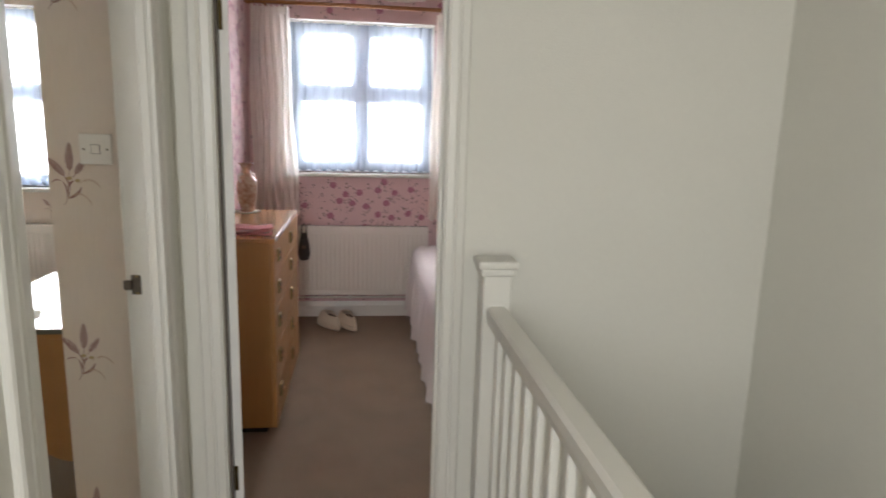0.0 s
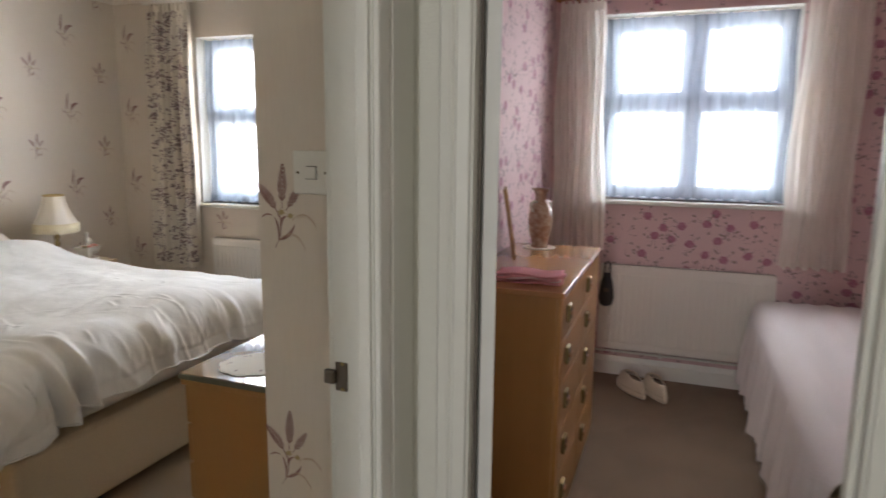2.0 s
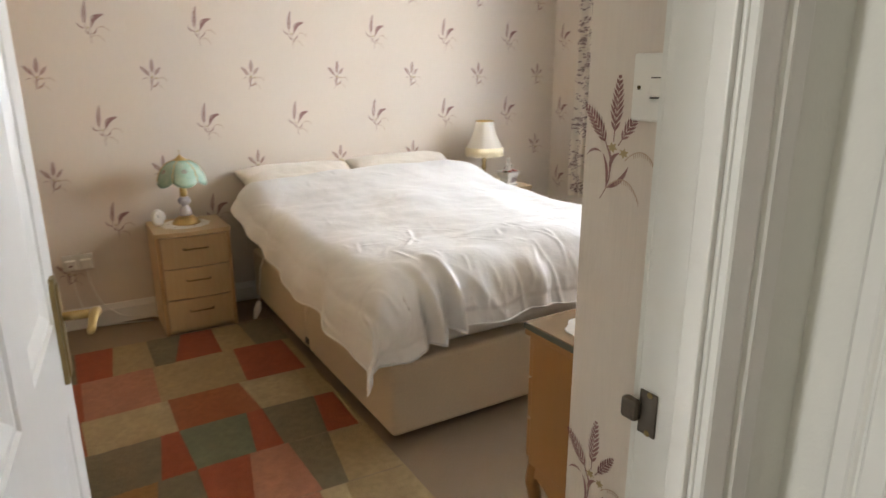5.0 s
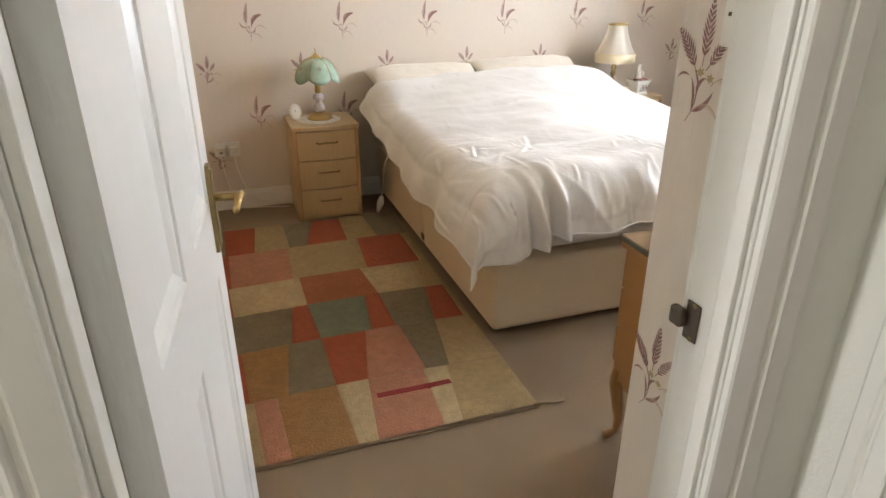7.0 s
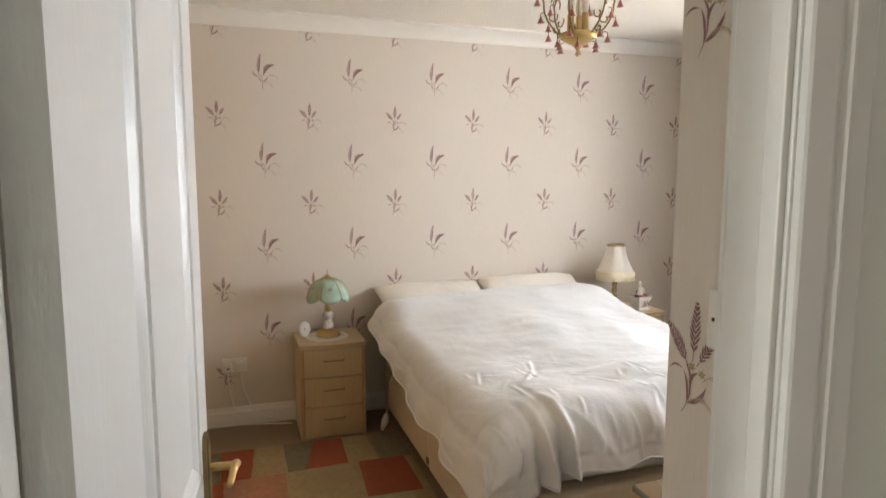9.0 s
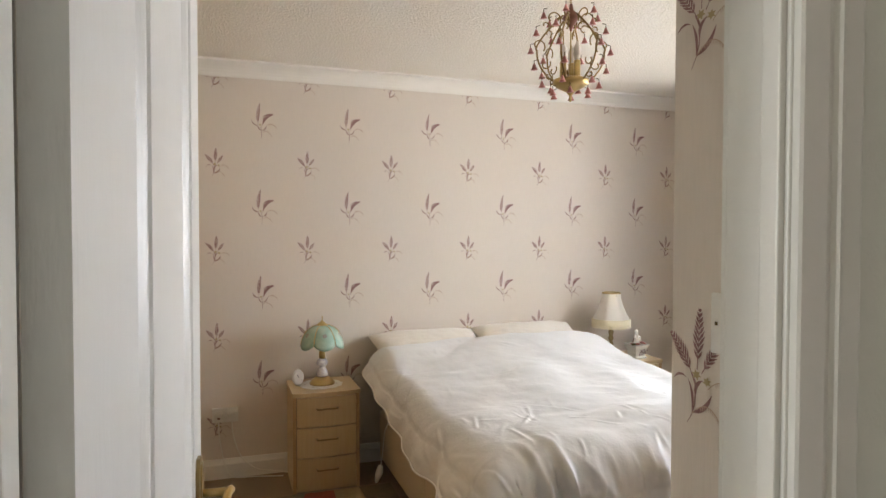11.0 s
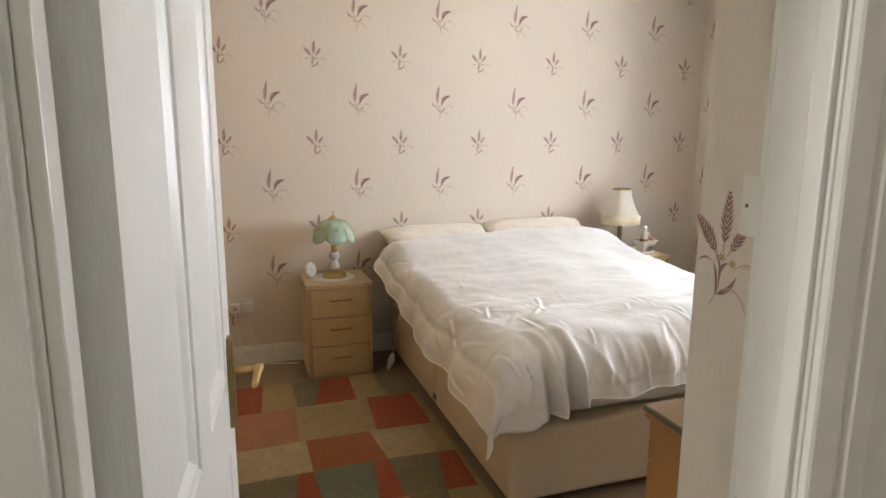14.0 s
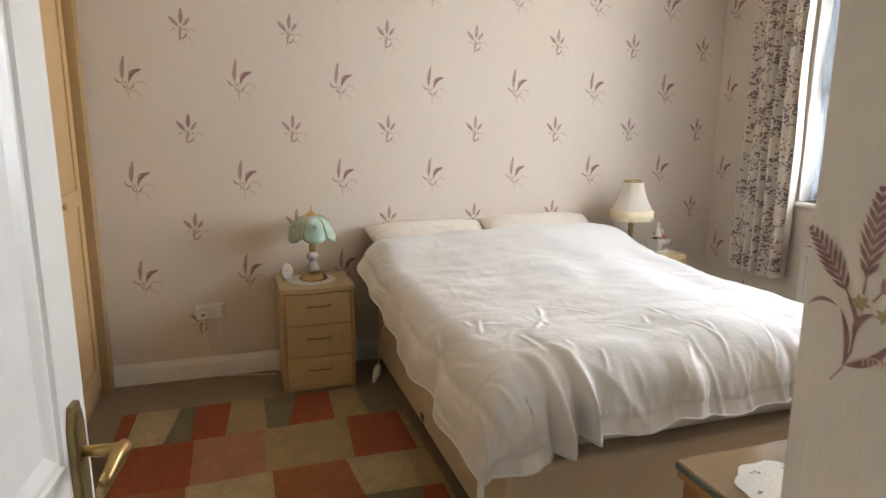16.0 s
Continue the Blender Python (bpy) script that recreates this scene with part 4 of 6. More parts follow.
def duvet_point(u, v, lift=0.0):
    """Lies over the mattress from the pillows down, hanging at the foot and both sides; u head to foot, v from the door side across."""
    L, W = 1.99, 2.03
    a, b = u * L, v * W
    b += (0.07 * (1 - u) ** 1.5 - 0.10 * u ** 3) * (1 - v) ** 4
    qa, qb = a - (L - 0.24), 0.24 - b
    if qa > 0 and qb > 0:
        m = 0.22 + 0.78 * max(qa, qb) / math.hypot(qa, qb)
        a, b = L - 0.24 + qa * m, 0.24 - qb * m
    x_edge, y0e, y1e = 1.66, 0.27, 1.63 + 0.07 * min(1.0, max(0.0, a / 1.5))
    r = 0.15
    def wrap(d):
        if d <= 0:
            return 0.0, 0.0
        q = d / r
        if q < math.pi / 2:
            return r * math.sin(q), r * (1 - math.cos(q))
        return r + 0.10 * (d - r * math.pi / 2), r + (d - r * math.pi / 2) * 0.97
    ox, dx = wrap(a - x_edge)
    oy0, dy0 = wrap(y0e - b)
    oy1, dy1 = wrap(b - y1e)
    side = max(dy0, dy1)
    drop = (dx ** 2.2 + side ** 2.2) ** (1 / 2.2)
    x = -3.87 + min(a, x_edge) + ox + 0.02
    y = 2.285 + 0.03 + min(max(b, y0e), y1e) - y0e - oy0 + oy1
    hx, hy = a, b
    puff = 0.034 * noise.noise((hx * 1.8, hy * 1.6, 1.3)) + 0.024 * noise.noise((hx * 3.6, hy * 3.2, 4.1)) + 0.005 * noise.noise((hx * 12, hy * 9, 7))
    ridge = crinkles(hx, hy)
    wob = 0.05 * noise.noise((hx * 5, hy * 5, 3))
    for ax, ay, cx, cy, amp in CREASES:
        lx, ly = cx - ax, cy - ay
        q = ((hx - ax) * lx + (hy - ay) * ly) / (lx * lx + ly * ly)
        if -0.1 < q < 1.1:
            off = abs((hx - ax) * ly - (hy - ay) * lx) / math.hypot(lx, ly) - 0
            off = ((hx - ax) * ly - (hy - ay) * lx) / math.hypot(lx, ly) + wob
            ridge += 0.08 * amp * (math.exp(-(off / 0.018) ** 2) - 0.6 * math.exp(-((off - 0.035) / 0.03) ** 2)) * math.sin(math.pi * min(1, max(0, (q + 0.1) / 1.2)))
    gather = 0.0
    near = min(1.0, max(0.0, (a - 1.60 + 0.12 * noise.noise((b * 4, 1, 1))) / 0.26)) * (0.45 + 0.8 * abs(noise.noise((b * 2.3, 5, 5))) + 0.35 * (b < 0.6))
    for f0, am, zz in ((3.1, 0.012, 11), (9.0, 0.008, 23), (1.9, 0.012, 31)):
        n1 = noise.noise((hy * f0 + 0.8 * math.sin(3 * hx + zz), hx * (1.1 if f0 > 5 else 1.8), zz))
        gather += am * (max(0.0, 1 - abs(n1) * 4.5) ** 1.3 - 0.25)
    gather *= near
    for centre, wide, deep in ((0.37, 0.015, 0.034), (0.455, 0.017, 0.032), (0.83, 0.040, 0.014), (1.27, 0.026, 0.020), (1.62, 0.034, 0.016)):
        off = b - centre - 0.05 * (a - 1.9) - 0.02 * math.sin(a * 7)
        gather += deep * (math.exp(-(off / wide) ** 2) - 0.8 * math.exp(-((off + 1.8 * wide) / wide) ** 2)) * min(1.0, max(0.0, (a - 1.60) / 0.22))
    band = min(1.0, max(0.0, (a - L + 0.07) / 0.015))
    gather += 0.004 * noise.noise((b * 45, a * 12, 8)) * (1 - band) * min(1.0, max(0.0, (a - L + 0.17) / 0.08)) - 0.004 * band
    ridge += gather * 0.40 * (1 - min(1, drop * 8))
    crown = 0.088 * max(0, math.sin(math.pi * min(1, max(0, (b - 0.14) / 1.74)))) ** 0.40
    head = 0.098 * math.exp(-((a - 0.0) / 0.32) ** 2)
    z = 0.625 + crown + head + puff * (1 - min(1, drop * 3)) + ridge - drop
    sag = min(1, drop / 0.12)
    if dx > 0.0:
        x += (gather * 1.5 + 1.4 * crinkles(hx, hy) + 0.008 * math.sin(b * 21 + 2.2 * math.sin(b * 5 + 1))) * sag
        z += 0.010 * math.sin(b * 17) * sag - 0.030 * sag * min(1.0, max(0.0, b / 0.16)) / (1 + math.exp((b - 0.40) / 0.018))
    if side > 0.0:
        y -= (1 if dy0 > 0 else -1) * 1.3 * crinkles(hx, hy) * sag
        k = math.sin(a * 9 + 2.0 * math.sin(a * 3 + 2)) + 0.5 * math.sin(a * 23)
        y += (-1 if dy0 > 0 else 1) * 0.016 * k * sag
        z += 0.016 * math.sin(a * 4.2 + 1.2) * sag * (dy0 > 0) * min(1, side * 4)
    if dx > 0 and dy0 > 0:
        x += 0.02 * min(1, dy0 * 5)
    return Vector((x, y, max(z, 0.12) + lift))


duvet = thing("duvet", "creased white cotton duvet spread loosely over the double bed", "duvet")
part("cover", sheet(duvet_point, 300, 310), cotton, duvet, smooth=True)
hem = bmesh.new()
line = [duvet_point(0.995, i / 160) + Vector((0.004, 0, -0.003)) for i in range(8, 153)]
tube(line, 0.0035, 6, bm=hem)
line = [duvet_point(i / 160, 0.003) + Vector((0, -0.002, -0.003)) for i in range(4, 160)]
tube(line, 0.0035, 6, bm=hem)
part("piped_hem", hem, cotton, duvet, smooth=True)


def pillow(at, rz, ry, sx, sy, sz, mat, label, seed):
    p = thing("pillow", label, "pillow", "pillows", at)
    rnd = random.Random(seed)
    def shape(side):
        def fn(u, v):
            x, y = 2 * u - 1, 2 * v - 1
            e = max(0, (1 - abs(x) ** 3.2)) ** 0.5 * max(0, (1 - abs(y) ** 3.2)) ** 0.5
            pinch = 1 - 0.06 * (1 - abs(x)) * abs(y) - 0.06 * (1 - abs(y)) * abs(x)
            return Vector((x * sx / 2 * pinch, y * sy / 2 * pinch, side * (e * sz / 2 * (1 + 0.12 * noise.noise((x * 2 + seed, y * 2, side)))) + 0.006 * noise.noise((x * 6, y * 6, seed))))
        return fn
    bm = sheet(shape(1), 28, 40, bm=sheet(shape(-1), 28, 40))
    bmesh.ops.remove_doubles(bm, verts=bm.verts, dist=0.0005)
    o = part("pillowcase", bm, mat, p, smooth=True)
    o.matrix_basis = pose(0, 0, 0, 0, ry, rz)
    return p


pillow((-3.88, 2.61, 0.640), 3, 8, 0.40, 0.66, 0.15, cotton, "plump white pillow against the wall under the duvet", 3)
pillow((-3.88, 3.28, 0.640), -2, 8, 0.40, 0.66, 0.15, cotton, "plump white pillow under the duvet beside the other", 4)
pillow((-3.940, 3.295, 0.760), -2, 22, 0.30, 0.72, 0.13, cream_cotton, "cream pillow peeping out at the head of the bed", 5)
pillow((-3.935, 2.60, 0.745), 3, 22, 0.30, 0.72, 0.13, cream_cotton, "cream pillow with a pointed corner at the head of the bed", 6)


# touch lamp with green glass petals
def green_lamp(at):
    t = thing("table_lamp", "brass and flowered porcelain lamp with green glass petal shade", "table lamp", at=at)
    part("base", lathe([(0.072, 0), (0.074, 0.008), (0.066, 0.014), (0.064, 0.022), (0.048, 0.036), (0.034, 0.044)], 32), brass, t, "polished brass foot", smooth=True)
    part("stem", lathe([(0.030, 0.044), (0.036, 0.052), (0.030, 0.075), (0.018, 0.095), (0.017, 0.102), (0.030, 0.112), (0.033, 0.125), (0.028, 0.140), (0.014, 0.148)], 28), porcelain, t, "white porcelain stem painted with flowers", smooth=True)
    part("lamp_holder", lathe([(0.016, 0.148), (0.019, 0.156), (0.017, 0.20), (0.012, 0.215), (0.004, 0.22), (0.004, 0.355)], 20), brass, t, smooth=True)
    n = 6
    for k in range(n):
        a0 = 2 * math.pi * k / n
        def petal(u, v, a0=a0):
            w = (u - 0.5) * 2
            a = a0 + w * math.pi / n * 1.0
            q = v * 1.25
            r = 0.022 + 0.103 * math.sin(min(q, 1.5) * 1.12)
            z = 0.345 - 0.125 * (1 - math.cos(q * 1.15)) - 0.018 * v ** 3 * (1 - w * w) * 1.5
            r *= 1 + 0.05 * v * (1 - w * w)
            return Vector((r * math.cos(a), r * math.sin(a), z))
        part("shade_petal", sheet(petal, 10, 12, thick=0.003), green_glass, t, "curved pale green glass petal", smooth=True)
        part("rib", tube([petal(0.0, v / 10) * 1.0 + Vector((0, 0, 0.001)) for v in range(11)], 0.0022, 6), brass, t)
        f = bmesh.new()
        c = petal(0.5, 0.62)
        nrm = Vector((c.x, c.y, 0.06)).normalized()
        sd = Vector((-nrm.y, nrm.x, 0)).normalized()
        up = nrm.cross(sd)
        for j in range(5):
            q = 6.28 * j / 5
            ctr = c * 1.0 + nrm * 0.0045 + (sd * math.cos(q) + up * math.sin(q)) * 0.008
            f.faces.new([f.verts.new(ctr + (sd * math.cos(w) + up * math.sin(w)) * 0.005) for w in [i * 1.047 for i in range(6)]])
        part("painted_flower", f, leaf_print, t)
    part("cap", lathe([(0.036, 0.338), (0.032, 0.348), (0.018, 0.358), (0.008, 0.366), (0.005, 0.372)], 20), brass, t, smooth=True)
    part("finial", tube([(0.0, 0, 0.37), (0.009, 0, 0.378), (0.011, 0, 0.388), (0.004, 0, 0.397), (-0.005, 0, 0.393), (-0.004, 0, 0.384)], 0.0022, 6), brass, t, "small brass hook finial")
    return t


def doily(at, r, label, lobes=12, name="lace_doily"):
    d = thing(name, label, "doily", at=(at[0], at[1], at[2] + 0.002))
    bm = lathe([(r * 1.0, 0.0), (r * 1.0, 0.0012), (r * 0.86, 0.0016), (r * 0.5, 0.0014)], 96, wobble=0.035, lobes=lobes)
    part("lace", bm, lace, d)
    fb = bmesh.new()
    for k in range(6):
        q = 6.28 * k / 6 + 0.3
        for j in range(4):
            c, w = (r * 0.72 * math.cos(q + 0.05 * j), r * 0.72 * math.sin(q + 0.05 * j)), 1.3 * j
            fb.faces.new([fb.verts.new((c[0] + 0.010 * (p * math.cos(w) - s * math.sin(w)), c[1] + 0.010 * (p * math.sin(w) + s * math.cos(w)), 0.0024)) for p, s in ((0, 0), (0.5, 0.3), (1, 0), (0.5, -0.3))])
    part("embroidered_sprigs", fb, leaf_print, d, kind="stuff")
    return d


doily((-3.875, 1.915, 0.5605), 0.125, "round white lace doily under the green glass lamp")
green_lamp((-3.885, 1.925, 0.564))
clock = thing("alarm_clock", "small oval white-rimmed quartz alarm clock on the bedside cabinet", "clock", at=(-3.90, 1.785, 0.5625))
cb = lathe([(0.036, 0), (0.040, 0.006), (0.036, 0.018), (0.030, 0.020)], 28)
cb.transform(pose(0, 0, 0.045, 0, 84, 12) @ Matrix.Diagonal((1.15, 0.88, 1, 1)))
part("case", cb, white_plastic, clock, smooth=True)
cf = lathe([(0.029, 0.0195), (0.028, 0.0212)], 28)
cf.transform(pose(0, 0, 0.045, 0, 84, 12) @ Matrix.Diagonal((1.15, 0.88, 1, 1)))
part("dial", cf, lace, clock, "pale clock dial")
hb = box(-0.001, 0.001, 0.0, 0.018, 0.0222, 0.0226)
box(-0.0012, 0.0012, 0.0, 0.013, 0.0222, 0.0226, bm=hb)
hb.transform(pose(0, 0, 0.045, 0, 84, 12) @ pose(0, 0, 0, 0, 0, 120))
part("pointer", hb, dark_gap, clock)
part("foot", box(-0.016, 0.012, -0.016, 0.016, 0, 0.012, 0.003), white_plastic, clock)


def bell_lamp(at):
    t = thing("table_lamp", "table lamp with turned metal stem and cream bell-shaped fringed shade", "table lamp", at=at)
    part("base", lathe([(0.055, 0), (0.056, 0.008), (0.030, 0.018), (0.014, 0.03)], 24), antique, t, smooth=True)
    pr = [(0.010, 0.03)] + [(0.010 + 0.009 * abs(math.sin(k * 0.9)), 0.03 + k * 0.0115) for k in range(1, 18)] + [(0.008, 0.245)]
    part("stem", lathe(pr, 16), antique, t, "twisted brass and glass stem", smooth=True)
    n = 8
    sp = [(0.128, 0.240), (0.127, 0.247), (0.119, 0.268), (0.098, 0.308), (0.077, 0.358), (0.064, 0.406), (0.060, 0.440)]
    part("shade", lathe(sp, 48, wobble=0.018, lobes=n, caps=False), shade_cloth, t, "cream pleated bell shade", smooth=True)
    part("lower_band", lathe([(0.1290, 0.225), (0.1300, 0.262), (0.1240, 0.264)], 48, caps=False, wobble=0.018, lobes=n), fringe_cream, t, "deeper cream fringe band", smooth=True)
    part("fringe", fringe_ring(0.130, 0.205, 0.230, 150), fringe_cream, t, kind="stuff")
    part("top_ring", lathe([(0.0625, 0.436), (0.0625, 0.444), (0.058, 0.444), (0.058, 0.436)], 40, wobble=0.018, lobes=n, caps=False), brass, t)
    part("shade_carrier", tube([(-0.064, 0, 0.425), (0, 0, 0.415), (0.064, 0, 0.425)], 0.0022, 6), steel, t)
    part("bulb", lathe([(0.008, 0.245), (0.012, 0.27), (0.028, 0.31), (0.024, 0.335), (0.006, 0.35)], 16), bulb_glass, t, smooth=True)
    return t


def fringe_ring(r, z0, z1, n):
    bm = bmesh.new()
    for i in range(n):
        a = 2 * math.pi * i / n
        rr = r * (1 + 0.018 * math.cos(8 * a))
        x, y = rr * math.cos(a), rr * math.sin(a)
        tx, ty = -math.sin(a) * 0.0022, math.cos(a) * 0.0022
        bm.faces.new([bm.verts.new(p) for p in ((x - tx, y - ty, z0), (x + tx, y + ty, z0), (x + tx, y + ty, z1), (x - tx, y - ty, z1))])
    return bm


fringe_cream = material("cream_fringe", (0.74, 0.65, 0.45), 0.9)
bell_lamp((-3.88, 3.89, 0.6))

# china planter with a white figurine and flowers
pot = thing("china_planter", "cream china trough filled with china flowers and white figurine", "ornament", at=(-3.80, 4.04, 0.6))
part("trough", lathe([(0.050, 0.0), (0.052, 0.008), (0.042, 0.016), (0.044, 0.045), (0.062, 0.085), (0.068, 0.088)], 4), white_china, pot)
bpy.data.objects[pot.children[0].name].matrix_basis = pose(0, 0, 0, 0, 0, 45 + 8) @ Matrix.Diagonal((1.32, 1.32, 1.08, 1))
part("foot_rim", box(-0.044, 0.044, -0.044, 0.044, 0.0, 0.005, 0.001), dark_bronze, pot, "dark foot rim").matrix_basis = pose(0, 0, 0.0, 0, 0, 8)
pz = bmesh.new()
prnd = random.Random(5)
for k in range(26):
    y, z, w, l = prnd.gauss(0, 0.016), prnd.gauss(0.045, 0.010), prnd.uniform(0, 6.28), 0.013
    pz.faces.new([pz.verts.new((0.0475 + (z - 0.03) * 0.28, y + l * (p * math.cos(w) - s * math.sin(w)), z + l * (p * math.sin(w) + s * math.cos(w)))) for p, s in ((0, 0), (0.5, 0.35), (1, 0), (0.5, -0.35))])
part("painted_posy", pz, leaf_print, pot, kind="stuff").matrix_basis = pose(0, 0, 0, 0, 0, 8)
for k in range(16):
    c = (prnd.uniform(-0.045, 0.045), prnd.uniform(-0.05, 0.05), prnd.uniform(0.085, 0.100))
    bm = bmesh.new()
    for j in range(6):
        a = j * 1.047
        own = bmesh.new()
        bmesh.ops.create_icosphere(own, subdivisions=1, radius=0.009)
        own.transform(Matrix.Translation((c[0] + 0.008 * math.cos(a), c[1] + 0.008 * math.sin(a), c[2])))
        join(bm, own)
    part("china_flower", bm, (rose_china, dark_bronze, white_china, rose_china)[k % 4], pot, smooth=True)
fg = lathe([(0.020, 0.085), (0.022, 0.10), (0.013, 0.125), (0.016, 0.145), (0.008, 0.160), (0.013, 0.172), (0.011, 0.185), (0.003, 0.192)], 14)
tube([(0, 0.01, 0.15), (0.012, 0.025, 0.135), (0.02, 0.018, 0.12)], 0.005, 6, bm=fg)
tube([(0, -0.01, 0.15), (0.014, -0.024, 0.14), (0.026, -0.012, 0.13)], 0.005, 6, bm=fg)
part("figurine", fg, white_china, pot, "small white china figurine", smooth=True)

# sockets and flexes
sock = thing("wall_socket", "double white plastic socket with two plugs on the feather wallpaper", "wall socket", at=(HEAD_X, 1.385, 0.375))
part("faceplate", box(0, 0.010, -0.073, 0.073, -0.043, 0.043, 0.003), white_plastic, sock)
for y, dark in ((-0.036, True), (0.036, False)):
    p = part("plug", box(0.010, 0.038, y - 0.025, y + 0.025, -0.036, 0.018, 0.005), white_plastic, sock)
    if dark:
        part("red_neon", box(0.038, 0.0388, y - 0.008, y + 0.008, -0.016, -0.006), material("dark_window", (0.12, 0.03, 0.02), 0.4), p)
    part("switch", box(0.010, 0.013, y - 0.008, y + 0.008, 0.022, 0.036, 0.001), white_plastic, sock)
for k, (y, pts) in enumerate(((1.349, [(0.03, 0, 0.34), (0.045, 0.002, 0.27), (0.028, 0.02, 0.15), (0.03, 0.06, 0.02), (0.05, 0.2, 0.006), (0.09, 0.36, 0.006)]),
                              (1.421, [(0.03, 0, 0.34), (0.04, 0.01, 0.25), (0.025, 0.05, 0.13), (0.035, 0.13, 0.05), (0.05, 0.22, 0.03), (0.06, 0.33, 0.01)]))):
    cab = thing("flex", "cream electric flex hanging from the double socket to the floor", "cable")
    sm = []
    P = [Vector(p) for p in pts]
    for i in range(len(P) - 1):
        a, b, c, d = P[max(0, i - 1)], P[i], P[i + 1], P[min(len(P) - 1, i + 2)]
        for s in range(6):
            t = s / 6
            sm.append(0.5 * ((2 * b) + (c - a) * t + (2 * a - 5 * b + 4 * c - d) * t * t + (3 * b - a - 3 * c + d) * t ** 3) + Vector((HEAD_X, y, 0)))
    sm.append(P[-1] + Vector((HEAD_X, y, 0)))
    part("cable", tube(sm, 0.003, 6), lace, cab, smooth=True)
ctl = thing("electric_blanket_control", "white blanket controller hanging on its flex beside the divan", "switch", at=(-3.70, 2.235, 0.0))
part("cable", tube([(0.0, 0.045, 0.36), (0.0, 0.02, 0.30), (0.002, 0.005, 0.16), (0.0, -0.004, 0.10)], 0.003, 6), lace, ctl)
part("controller", tube([(0.0, -0.004, 0.105), (-0.004, -0.012, 0.06), (-0.010, -0.028, 0.008)], 0.013, 10, taper=lambda q: 0.5 + 1.2 * math.sin(math.pi * (0.15 + 0.8 * q))), white_plastic, ctl, smooth=True)

sw = thing("light_switch", "single white rocker light switch beside the bedroom door", "light switch", at=(-0.816, NIB_Y, 1.327))
part("faceplate", box(-0.0415, 0.0415, -0.008, 0, -0.0415, 0.0415, 0.0025), white_plastic, sw)
part("rocker", box(-0.0105, 0.0105, -0.0115, -0.008, -0.0115, 0.0115, 0.001), white_plastic, sw)
# dark plate that draws the shaded line round the rocker
part("rocker_gap", box(-0.0118, 0.0118, -0.0083, -0.0078, -0.0128, 0.0128), dark_gap, sw)
for x in (-0.0302, 0.0302):
    part("screw", box(x - 0.0026, x + 0.0026, -0.0088, -0.0078, -0.0026, 0.0026, 0.0008), dark_bronze, sw)

# chest by the window side, with shaped legs and a glass top
van = thing("dressing_chest", "honey-veneered chest on cabriole legs with glass top beside bed", "chest of drawers")
VX0, VX1, VY0, VY1, VT = -1.525, -0.985, 2.40, 3.36, 0.70
part("carcass", box(VX0 + 0.022, VX1, VY0 + 0.012, VY1 - 0.012, 0.27, VT - 0.038, 0.003), walnut, van)
part("top", box(VX0, VX1 + 0.005, VY0, VY1, VT - 0.038, VT - 0.020, 0.004), walnut, van)
part("glass_edge", box(VX0 - 0.003, VX1 + 0.005, VY0 - 0.003, VY1 + 0.003, VT - 0.0195, VT - 0.003, 0.002), glass_edge, van, "dark bevelled glass edge")
part("glass_top", box(VX0 - 0.001, VX1 + 0.004, VY0 - 0.001, VY1 + 0.001, VT - 0.0028, VT, 0.001), table_glass, van, "polished plate-glass top")
for k in range(3):
    z0 = 0.285 + 0.125 * k
    d = part("drawer", box(VX0 + 0.002, VX0 + 0.0215, VY0 + 0.018, VY1 - 0.018, z0, z0 + 0.118, 0.003), walnut, van)
    for y in (VY0 + 0.22, VY1 - 0.22):
        part("handle", tube([(VX0 + 0.002, y - 0.035, z0 + 0.06), (VX0 - 0.018, y - 0.03, z0 + 0.054), (VX0 - 0.02, y, z0 + 0.048), (VX0 - 0.018, y + 0.03, z0 + 0.054), (VX0 + 0.002, y + 0.035, z0 + 0.06)], 0.0035, 6), antique, d)
ap = [(VX0 + 0.03, 0.272)] + [(VX0 + 0.03 + (VX1 - VX0 - 0.05) * i / 16, 0.222 + 0.022 * math.cos(i * 2 * math.pi / 8) * (1 if 0 < i < 16 else 0)) for i in range(17)] + [(VX1 - 0.02, 0.272)]
part("apron", extrude_profile(ap, VY0 + 0.014, VY0 + 0.030, "y"), walnut, van)
for x, sx in ((VX0 + 0.045, -1), (VX1 - 0.04, 1)):
    for y, sy in ((VY0 + 0.045, -1), (VY1 - 0.045, 1)):
        path = [Vector((x + sx * o, y + sy * o, z)) for o, z in ((0.0, 0.285), (0.012, 0.25), (0.018, 0.21), (0.010, 0.14), (0.004, 0.08), (0.006, 0.035), (0.020, 0.012), (0.026, 0.004))]
        part("leg", tube(path, 0.026, 10, taper=lambda q: 1.15 - 0.72 * min(1, q * 1.45) + 0.35 * max(0, q - 0.8) * 5 * 0.6), walnut, van, "cabriole leg with a small pad foot", smooth=True)
doily((-1.36, 2.54, VT), 0.105, "scalloped pale lace mat on the glass top", 9, "lace_mat")

